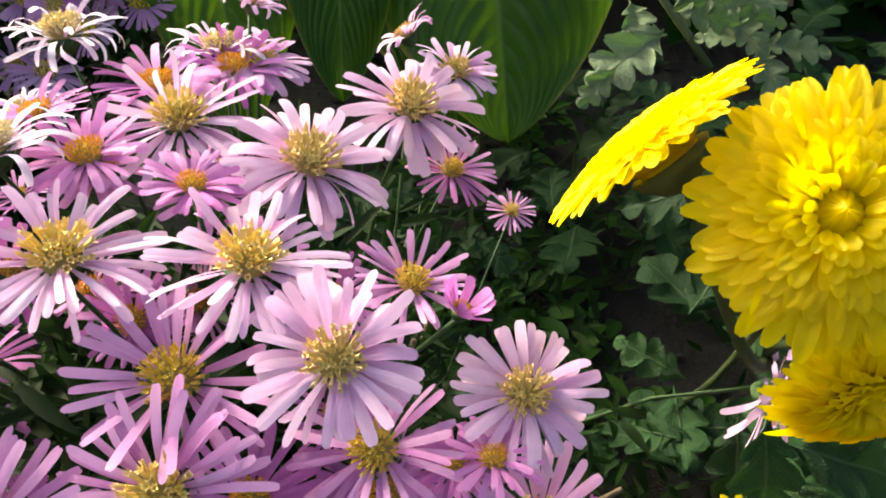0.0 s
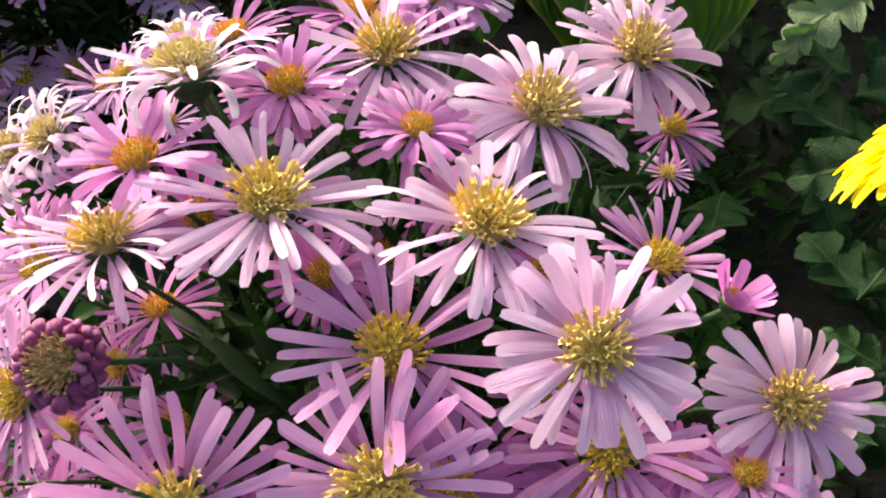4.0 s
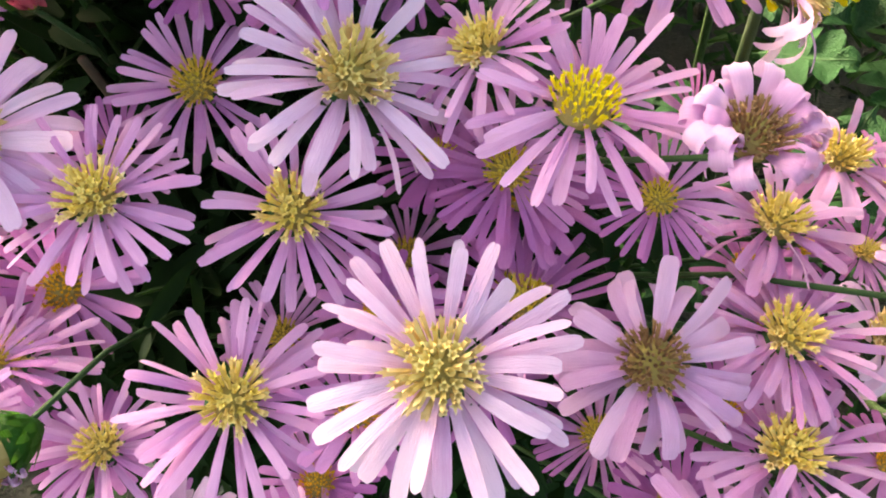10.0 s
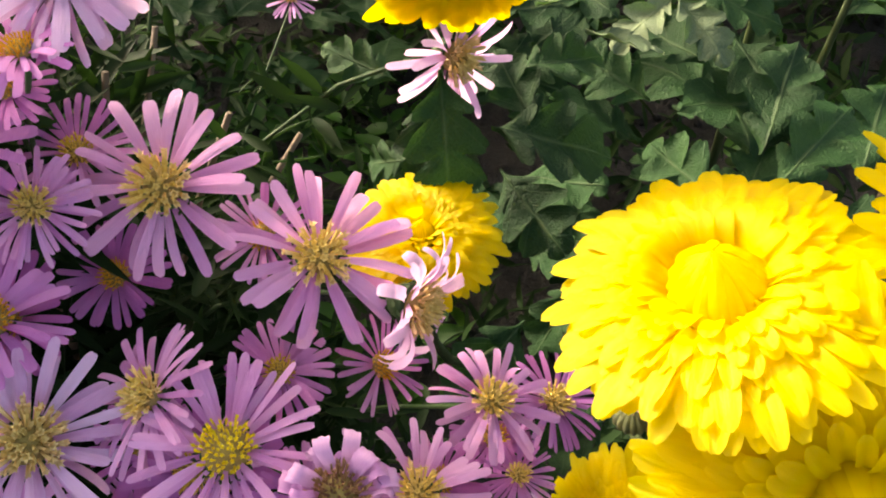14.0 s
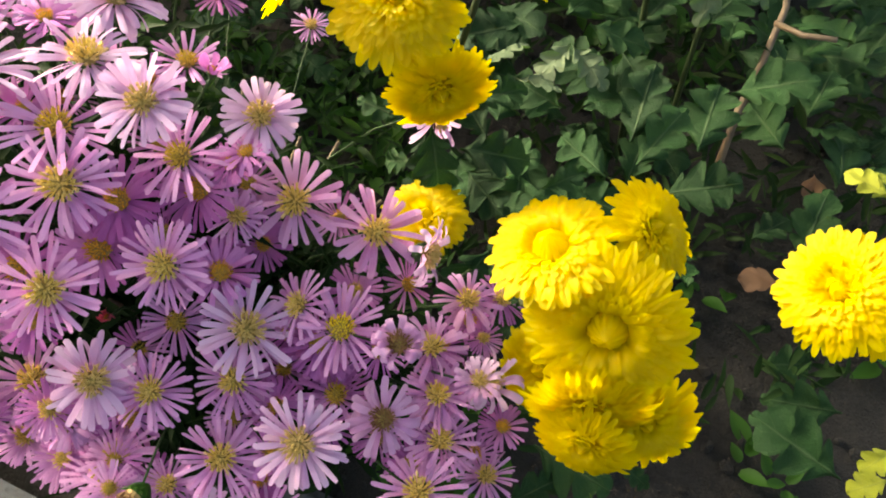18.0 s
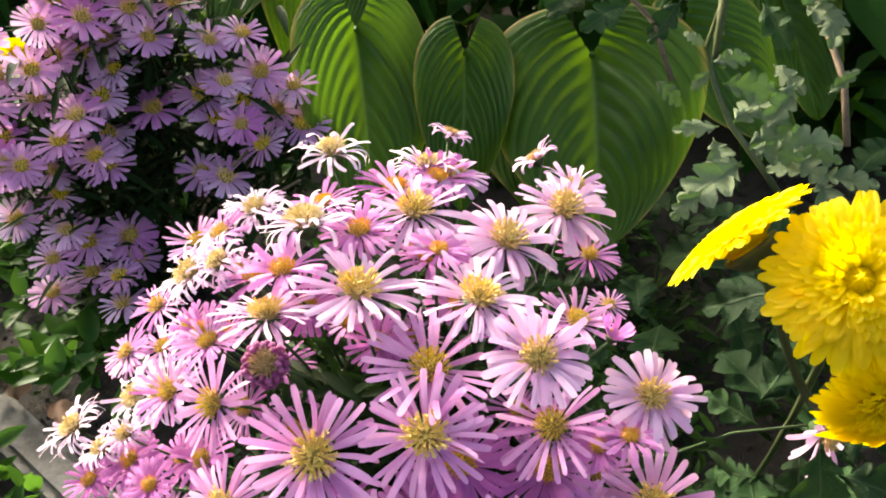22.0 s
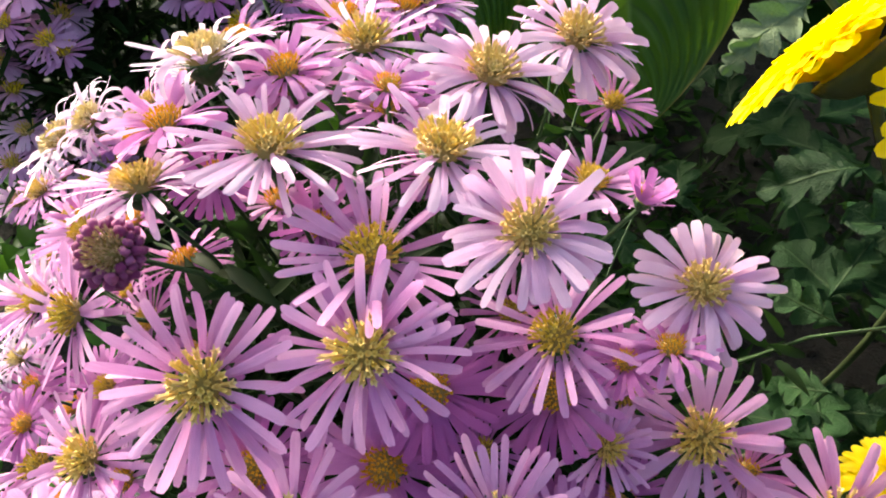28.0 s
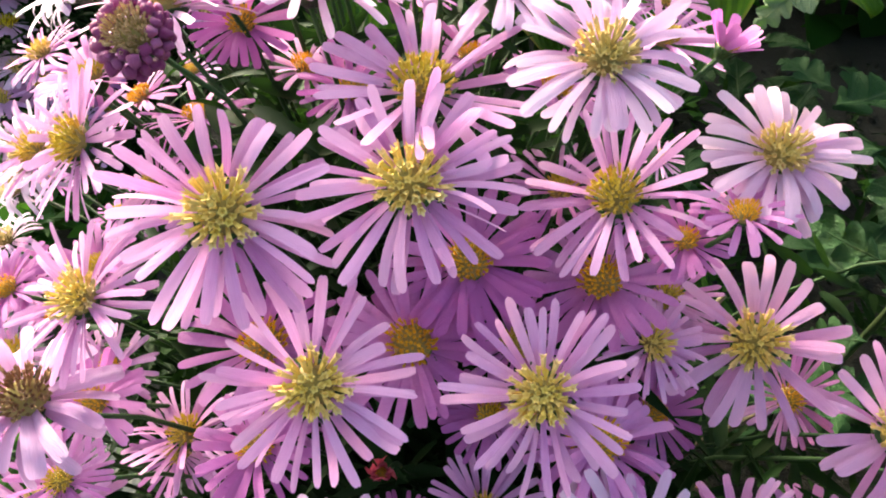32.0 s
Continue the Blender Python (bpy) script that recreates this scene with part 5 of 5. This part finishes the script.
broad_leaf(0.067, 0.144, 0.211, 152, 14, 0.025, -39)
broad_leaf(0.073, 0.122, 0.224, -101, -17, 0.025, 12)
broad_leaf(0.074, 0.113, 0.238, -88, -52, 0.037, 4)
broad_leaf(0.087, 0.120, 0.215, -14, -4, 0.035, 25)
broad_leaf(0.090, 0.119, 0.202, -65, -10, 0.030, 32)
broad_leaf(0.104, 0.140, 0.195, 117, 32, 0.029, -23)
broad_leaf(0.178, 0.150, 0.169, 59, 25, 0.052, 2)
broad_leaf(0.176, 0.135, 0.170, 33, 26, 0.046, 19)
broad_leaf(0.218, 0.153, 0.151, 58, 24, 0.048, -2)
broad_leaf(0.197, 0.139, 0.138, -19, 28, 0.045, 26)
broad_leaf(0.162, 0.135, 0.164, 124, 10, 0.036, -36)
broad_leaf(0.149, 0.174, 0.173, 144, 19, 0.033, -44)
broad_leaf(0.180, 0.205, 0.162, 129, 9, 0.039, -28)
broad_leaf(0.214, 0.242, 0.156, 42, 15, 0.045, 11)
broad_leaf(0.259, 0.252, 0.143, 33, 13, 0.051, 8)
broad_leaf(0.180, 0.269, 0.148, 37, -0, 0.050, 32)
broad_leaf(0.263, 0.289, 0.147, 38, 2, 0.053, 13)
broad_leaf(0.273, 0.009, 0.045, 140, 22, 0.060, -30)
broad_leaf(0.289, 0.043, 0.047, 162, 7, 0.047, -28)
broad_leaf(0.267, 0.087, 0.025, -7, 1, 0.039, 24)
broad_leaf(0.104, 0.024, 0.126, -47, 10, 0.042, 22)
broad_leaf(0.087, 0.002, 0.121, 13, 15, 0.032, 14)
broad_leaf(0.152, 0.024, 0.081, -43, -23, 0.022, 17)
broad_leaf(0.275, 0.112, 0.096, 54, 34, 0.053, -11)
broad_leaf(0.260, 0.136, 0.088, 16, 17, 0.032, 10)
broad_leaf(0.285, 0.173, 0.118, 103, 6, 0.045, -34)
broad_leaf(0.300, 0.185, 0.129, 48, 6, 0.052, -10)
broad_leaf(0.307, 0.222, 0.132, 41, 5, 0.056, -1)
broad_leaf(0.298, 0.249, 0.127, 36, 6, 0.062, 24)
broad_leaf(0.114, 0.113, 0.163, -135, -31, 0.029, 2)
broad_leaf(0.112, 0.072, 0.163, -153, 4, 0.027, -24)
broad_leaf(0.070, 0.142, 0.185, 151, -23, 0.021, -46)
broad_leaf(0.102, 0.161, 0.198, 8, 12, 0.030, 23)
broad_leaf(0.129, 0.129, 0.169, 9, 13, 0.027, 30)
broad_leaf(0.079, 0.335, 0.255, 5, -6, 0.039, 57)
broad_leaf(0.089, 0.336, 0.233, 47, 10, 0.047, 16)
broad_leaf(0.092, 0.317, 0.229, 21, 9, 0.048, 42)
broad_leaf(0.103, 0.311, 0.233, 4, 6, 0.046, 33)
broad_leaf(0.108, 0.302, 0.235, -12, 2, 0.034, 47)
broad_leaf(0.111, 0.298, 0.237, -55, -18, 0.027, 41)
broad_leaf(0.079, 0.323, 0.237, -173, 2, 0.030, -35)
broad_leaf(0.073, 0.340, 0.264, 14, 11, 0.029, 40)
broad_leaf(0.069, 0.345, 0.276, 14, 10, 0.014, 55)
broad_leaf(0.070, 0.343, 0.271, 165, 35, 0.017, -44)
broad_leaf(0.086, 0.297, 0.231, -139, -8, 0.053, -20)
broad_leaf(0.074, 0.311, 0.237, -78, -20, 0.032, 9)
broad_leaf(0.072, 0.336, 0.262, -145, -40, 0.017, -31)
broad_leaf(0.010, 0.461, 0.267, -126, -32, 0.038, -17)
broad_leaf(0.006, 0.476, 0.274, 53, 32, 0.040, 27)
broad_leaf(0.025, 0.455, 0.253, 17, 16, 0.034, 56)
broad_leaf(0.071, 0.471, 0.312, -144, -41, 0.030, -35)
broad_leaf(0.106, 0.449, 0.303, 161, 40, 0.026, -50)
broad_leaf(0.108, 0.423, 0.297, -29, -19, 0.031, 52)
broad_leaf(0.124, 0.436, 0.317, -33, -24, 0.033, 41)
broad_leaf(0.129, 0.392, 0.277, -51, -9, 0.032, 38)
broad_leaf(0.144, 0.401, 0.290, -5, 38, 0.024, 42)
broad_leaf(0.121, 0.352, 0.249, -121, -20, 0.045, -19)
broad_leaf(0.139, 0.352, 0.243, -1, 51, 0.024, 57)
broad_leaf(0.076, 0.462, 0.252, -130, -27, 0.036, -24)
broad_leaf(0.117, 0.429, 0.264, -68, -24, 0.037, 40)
broad_leaf(0.057, 0.399, 0.227, -15, -36, 0.029, 52)
broad_leaf(-0.000, 0.467, 0.280, 136, 55, 0.026, -31)
broad_leaf(0.011, 0.472, 0.286, -136, -47, 0.035, -25)
broad_leaf(0.024, 0.464, 0.270, -146, -38, 0.035, -28)
broad_leaf(0.028, 0.464, 0.268, 55, 29, 0.033, 37)
broad_leaf(0.042, 0.448, 0.256, -145, -14, 0.042, -34)
broad_leaf(0.043, 0.460, 0.256, 20, 21, 0.036, 36)
broad_leaf(0.048, 0.429, 0.325, -19, 6, 0.048, 55)
broad_leaf(0.089, 0.416, 0.331, -47, -16, 0.038, 38)
broad_leaf(0.109, 0.412, 0.320, -152, -1, 0.037, -52)
broad_leaf(0.125, 0.412, 0.316, -34, -6, 0.040, 62)
broad_leaf(0.128, 0.411, 0.313, -90, -17, 0.047, 11)
broad_leaf(0.145, 0.394, 0.278, -171, 29, 0.044, -72)
broad_leaf(0.145, 0.393, 0.276, -102, -9, 0.044, 7)
broad_leaf(0.120, 0.394, 0.241, -55, -13, 0.033, 36)
broad_leaf(0.089, 0.300, 0.238, -24, 4, 0.032, 54)
broad_leaf(0.065, 0.276, 0.228, -145, -31, 0.026, -31)
broad_leaf(0.092, 0.312, 0.221, 180, 0, 0.025, -42)
broad_leaf(0.246, 0.064, 0.219, 133, 22, 0.021, fading=True)
broad_leaf(0.251, 0.074, 0.220, -173, -12, 0.014, fading=True)
broad_leaf(0.225, -0.027, 0.166, -178, -9, 0.018, fading=True)
broad_leaf(0.222, -0.021, 0.182, -161, -19, 0.016, fading=True)
# a tall shoot behind the heads, its silver partly sunlight in the colour
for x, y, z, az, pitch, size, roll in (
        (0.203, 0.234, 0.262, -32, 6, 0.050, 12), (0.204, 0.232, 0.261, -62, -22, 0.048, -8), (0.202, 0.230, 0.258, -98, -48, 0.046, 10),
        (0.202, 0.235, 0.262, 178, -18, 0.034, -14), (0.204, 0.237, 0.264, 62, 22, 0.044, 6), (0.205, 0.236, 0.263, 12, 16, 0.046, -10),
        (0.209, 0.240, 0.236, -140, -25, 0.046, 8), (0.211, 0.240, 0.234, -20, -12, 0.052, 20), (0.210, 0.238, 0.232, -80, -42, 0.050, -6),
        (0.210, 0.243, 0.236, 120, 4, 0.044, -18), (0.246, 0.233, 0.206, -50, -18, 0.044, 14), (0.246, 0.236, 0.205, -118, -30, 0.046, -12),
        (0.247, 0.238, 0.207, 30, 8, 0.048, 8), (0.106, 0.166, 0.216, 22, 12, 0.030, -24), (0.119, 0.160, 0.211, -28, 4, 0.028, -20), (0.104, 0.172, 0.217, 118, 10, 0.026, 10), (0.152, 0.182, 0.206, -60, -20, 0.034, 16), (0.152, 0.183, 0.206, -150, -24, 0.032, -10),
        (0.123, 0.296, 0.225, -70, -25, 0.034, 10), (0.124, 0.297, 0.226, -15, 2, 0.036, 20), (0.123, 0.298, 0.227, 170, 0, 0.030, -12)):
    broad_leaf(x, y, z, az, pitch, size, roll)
for shoot in (((0.236, 0.268, 0.01), (0.222, 0.252, 0.12), (0.210, 0.241, 0.225), (0.203, 0.234, 0.263)), ((0.262, 0.258, 0.01), (0.252, 0.244, 0.11), (0.246, 0.234, 0.206))):
    v, f = tube([Vector(q) - MUM_ROOT for q in shoot], [0.0024, 0.0021, 0.0017, 0.0011][-len(shoot):], 6)
    part("stem", mesh_of("stem", v, f, mum_stem), mum_plant)
v, f = tube([Vector(q) - MUM_ROOT for q in ((0.109, 0.301, 0.212), (0.099, 0.306, 0.224), (0.085, 0.327, 0.237), (0.075, 0.335, 0.256), (0.070, 0.343, 0.272), (0.062, 0.293, 0.314))], [0.0018, 0.0017, 0.0016, 0.0014, 0.0012, 0.0011], 6)
part("stem", mesh_of("stem", v, f, mum_stem), mum_plant)
r = random.Random(11)
for i in range(185):
    x, y = r.uniform(0.10, 0.50), r.uniform(0.14, 0.52)
    if y < 0.20 and x > 0.22 and r.random() < 0.6:
        continue
    z = r.uniform(0.02, 0.09) + 0.14 * max(0, 1 - ((x - 0.24) / 0.2) ** 2) * max(0, 1 - ((y - 0.30) / 0.22) ** 2) * r.uniform(0.4, 1)
    broad_leaf(x, y, z, r.uniform(0, 360), r.uniform(-15, 40), r.uniform(0.038, 0.062), r.uniform(-25, 25))
for i in range(14):
    x, y = r.uniform(-0.06, 0.10), r.uniform(0.34, 0.46)
    broad_leaf(x, y, r.uniform(0.02, 0.07), r.uniform(0, 360), r.uniform(-10, 35), r.uniform(0.04, 0.06), r.uniform(-25, 25))
for i in range(14):
    x, y = r.uniform(0.05, 0.16), r.uniform(0.16, 0.26)
    broad_leaf(x, y, r.uniform(0.03, 0.09), r.uniform(0, 360), r.uniform(-10, 35), r.uniform(0.035, 0.055), r.uniform(-25, 25))
# low mat of dark leaves, added to stand for the shade under the heads
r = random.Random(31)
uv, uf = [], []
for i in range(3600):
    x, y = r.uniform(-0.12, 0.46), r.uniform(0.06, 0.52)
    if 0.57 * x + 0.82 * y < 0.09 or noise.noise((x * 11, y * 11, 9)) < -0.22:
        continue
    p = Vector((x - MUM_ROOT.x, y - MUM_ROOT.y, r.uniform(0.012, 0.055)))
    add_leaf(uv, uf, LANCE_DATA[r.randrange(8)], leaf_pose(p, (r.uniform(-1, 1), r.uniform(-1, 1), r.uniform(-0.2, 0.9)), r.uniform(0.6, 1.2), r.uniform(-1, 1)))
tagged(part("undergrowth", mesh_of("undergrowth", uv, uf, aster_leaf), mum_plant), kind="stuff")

# ---- hosta ----
HOSTA_ROOT = Vector((-0.03, 0.66, 0.0))
hosta_plant = empty("hosta_plant", Matrix.Translation(HOSTA_ROOT), "hosta with broad ribbed green leaves and yellowing rims", "plant")


def hosta_blade(x, y, z, az, pitch, roll, length, width, arch, seed):
    m = Matrix.Translation((x, y, z)) @ Matrix.Rotation(radians(az), 4, "Z") @ Matrix.Rotation(radians(-pitch), 4, "Y") @ Matrix.Rotation(radians(roll), 4, "X")
    part("leaf", hosta_leaf(seed, length, width, arch), hosta_plant, Matrix.Translation(-HOSTA_ROOT) @ m)
    p = Vector((x, y, z)) - HOSTA_ROOT
    v, f = tube(bezier(p, (p.x * 0.75, p.y * 0.75, p.z * 0.8), (p.x * 0.2, p.y * 0.2, 0), 7), [0.0025 + 0.0004 * i for i in range(7)], 6)
    part("petiole", mesh_of("petiole", v, f, weed_leaf), hosta_plant)


hosta_blade(-0.142, 0.505, 0.212, -74, -50, -8, 0.150, 0.052, 0.14, 1)
hosta_blade(-0.062, 0.490, 0.203, -88, -54, 0, 0.112, 0.036, 0.08, 2)
hosta_blade(0.028, 0.505, 0.197, -84, -46, 12, 0.140, 0.078, 0.16, 3)
hosta_blade(-0.160, 0.655, 0.312, -95, -48, -10, 0.170, 0.062, 0.10, 4)
hosta_blade(-0.235, 0.620, 0.270, -120, -40, -20, 0.150, 0.050, 0.14, 5)
hosta_blade(0.010, 0.660, 0.300, -50, -40, 30, 0.150, 0.050, 0.20, 6)
hosta_blade(0.100, 0.560, 0.200, -30, -35, 20, 0.130, 0.050, 0.15, 9)
hosta_blade(-0.020, 0.560, 0.130, -70, -30, 0, 0.120, 0.050, 0.15, 10)
r = random.Random(9)
for i in (0, 3, 4):
    x = -0.24 + 0.14 * i + r.uniform(-0.02, 0.02)
    hosta_blade(x, 0.70 + r.uniform(-0.04, 0.10), r.uniform(0.16, 0.30), r.uniform(-150, -30), r.uniform(-60, -20), r.uniform(-20, 20), r.uniform(0.13, 0.18), r.uniform(0.045, 0.06), r.uniform(0.08, 0.2), 20 + i)

# ---- dry stalks ----
def stalk(points, radius, label):
    p = [Vector(q) for q in points]
    v, f = tube([q - p[0] for q in p], [radius * (1 - 0.06 * i) for i in range(len(p))], 7)
    ob = part("dry_stalk", mesh_of("dry_stalk", v, f, dry_twig), None, Matrix.Translation(p[0]))
    tagged(ob, label, "stalk", "dry stalks")


stalk(((0.232, 0.151, 0.123), (0.252, 0.181, 0.147), (0.267, 0.198, 0.161), (0.289, 0.227, 0.173), (0.308, 0.271, 0.183)), 0.0023, "bare brown dry stalk leaning among the leaves")
stalk(((0.261, 0.193, 0.195), (0.268, 0.179, 0.198), (0.279, 0.168, 0.203)), 0.0016, "thin dry twig lying across the leaves")
stalk(((0.168, 0.379, 0.198), (0.167, 0.406, 0.226), (0.159, 0.440, 0.249), (0.150, 0.476, 0.274)), 0.0022, "dry twig standing behind the leaves")
stalk(((-0.327, 0.199, 0.003), (-0.324, 0.225, 0.000), (-0.337, 0.263, -0.005)), 0.0014, "dry grass stalk lying at the kerb")
stalk(((0.072, 0.429, 0.213), (0.060, 0.454, 0.241), (0.028, 0.465, 0.270), (0.007, 0.487, 0.295), (0.004, 0.499, 0.317)), 0.0018, "brown leafless stalk behind the small yellow flower")

# ---- weeds and far foliage ----
weeds = empty("weeds", Matrix.Translation((0, 0, 0)), "low green weeds creeping over the soil", "weed", kind="stuff")
r = random.Random(21)
wv, wf = [], []
oval = lance_mesh(50, 0.016, 0.0042, weed_leaf)
OVAL = (np.array([v.co[:] for v in oval.vertices]), [tuple(p.vertices) for p in oval.polygons])
for i in range(900):
    x, y = r.uniform(-0.65, 0.6), r.uniform(0.0, 0.75)
    if 0.57 * x + 0.82 * y < 0.058 or noise.noise((x * 8, y * 8, 5)) < -0.05 or (-0.31 < x < -0.05 and r.random() < 0.8) or (x > 0.08 and r.random() < 0.85):
        continue
    for k in range(r.randint(5, 11)):
        p = Vector((x + r.gauss(0, 0.012), y + r.gauss(0, 0.012), r.uniform(0.012, 0.03)))
        add_leaf(wv, wf, OVAL, leaf_pose(p, (r.uniform(-1, 1), r.uniform(-1, 1), r.uniform(-0.1, 0.6)), r.uniform(0.6, 1.5)))
for i in range(330):
    x, y = r.uniform(-0.62, -0.12), r.uniform(0.12, 0.62)
    if 0.57 * x + 0.82 * y < 0.06 or noise.noise((x * 14, y * 14, 2)) < 0.02 or (x > -0.31 and r.random() < 0.8):
        continue
    for k in range(r.randint(6, 12)):
        p = Vector((x + r.gauss(0, 0.014), y + r.gauss(0, 0.014), r.uniform(0.014, 0.04)))
        add_leaf(wv, wf, OVAL, leaf_pose(p, (r.uniform(-1, 1), r.uniform(-1, 1), r.uniform(-0.1, 0.7)), r.uniform(0.8, 1.9), r.uniform(-0.5, 0.5)))
for i in range(40):
    p = ALONG * r.uniform(-0.62, -0.30) + ACROSS * r.gauss(0.004, 0.008)
    for k in range(r.randint(3, 7)):
        q = p + Vector((r.gauss(0, 0.008), r.gauss(0, 0.008), r.uniform(0.0, 0.035)))
        add_leaf(wv, wf, OVAL, leaf_pose(q, (r.uniform(-1, 1), r.uniform(-1, 1), r.uniform(0.1, 1.2)), r.uniform(0.7, 1.5), r.uniform(-0.5, 0.5)))
tagged(part("weed_leaves", mesh_of("weed_leaves", wv, wf, weed_leaf), weeds), kind="stuff")

clods = empty("soil_clods", Matrix.Translation((0, 0, 0)), "crumbs and clods of dry grey-brown soil", "soil", kind="stuff")
cv, cf = [], []
ico = bmesh.new()
bmesh.ops.create_icosphere(ico, subdivisions=1, radius=1.0)
ICO = ([v.co.copy() for v in ico.verts], [tuple(v.index for v in f.verts) for f in ico.faces])
ico.free()
for i in range(2600):
    x, y = r.uniform(-0.65, 0.55), r.uniform(-0.05, 0.65)
    if 0.57 * x + 0.82 * y < 0.045:
        continue
    q, o = 0.0012 + 0.006 * r.random() ** 4, len(cv)
    turn = Matrix.Rotation(r.uniform(0, 6.28), 3, "Z") @ Matrix.Rotation(r.uniform(0, 3), 3, "X")
    z = noise.noise((x * 9, y * 9, 0)) * 0.008 + 0.012 * min(1, max(0, (0.57 * x + 0.82 * y - 0.05) / 0.1))
    for v in ICO[0]:
        w = turn @ Vector((v.x * q * r.uniform(0.7, 1.3), v.y * q * r.uniform(0.7, 1.2), v.z * q * 0.7))
        cv.append(w + Vector((x, y, z + q * 0.3)))
    cf.extend(tuple(o + j for j in f) for f in ICO[1])
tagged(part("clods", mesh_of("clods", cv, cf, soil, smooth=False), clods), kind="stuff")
litter = leaf_material("leaf_litter", (0.10, 0.05, 0.025), (0.24, 0.13, 0.07), (0.3, 0.15, 0.05, 1), amount=0.1, scale=150)
DRY = [lobed_leaf(90 + s, litter, "dry_leaf", lobes=2.0, depth=0.3) for s in range(3)]
for x, y in ((-0.40, 0.37), (-0.36, 0.33), (-0.44, 0.42), (-0.33, 0.30), (-0.49, 0.47), (0.30, 0.14), (0.36, 0.22)):
    fallen = part("dry_leaf", r.choice(DRY), None, Matrix.Translation((x, y, 0.026)) @ Matrix.Rotation(r.uniform(0, 6.28), 4, "Z") @ Matrix.Rotation(r.uniform(-0.2, 0.2), 4, "X") @ Matrix.Diagonal((0.028, 0.028, 0.03, 1)))
    tagged(fallen, "curled brown dry leaf lying on the soil", "leaf", "fallen leaves")

# ---- seed bud ----
seed_bud(0.0922, 0.0306, 0.2393, 165, 78, 0.0027)

far = empty("far_foliage", Matrix.Translation((0, 1.0, 0)), "dim tangle of garden leaves behind the bed", "foliage", kind="stuff")
fv, ff = [], []
oval2 = lance_mesh(51, 0.9, 0.22, dim_leaf)
OVAL2 = (np.array([v.co[:] for v in oval2.vertices]), [tuple(p.vertices) for p in oval2.polygons])
for i in range(6800):
    x, y = r.uniform(-1.5, 1.5), r.uniform(0.62, 1.35) + 0.12 * noise.noise((i * 0.37, 3, 1))
    z = r.uniform(0.02, 0.46) * (0.5 + 0.5 * noise.noise((x * 3, y * 3, 1)) + 0.4)
    # left end added tall to keep the sun off the soil before it
    if x < -0.45:
        z = r.uniform(0.02, 0.44) * (0.8 + 0.4 * noise.noise((x * 3, y * 3, 1)))
    elif x < -0.3:
        z *= 0.6
    if abs(x + 0.08) < 0.28 and y < 0.78 or x < -0.3 and y < 0.85:
        continue
    add_leaf(fv, ff, OVAL2, leaf_pose((x, y - 1.0, z), (r.uniform(-1, 1), r.uniform(-1, 0.3), r.uniform(-0.7, 0.6)), r.uniform(0.05, 0.11), r.uniform(-1, 1)))
tagged(part("foliage", mesh_of("foliage", fv, ff, dim_leaf), far), kind="stuff")
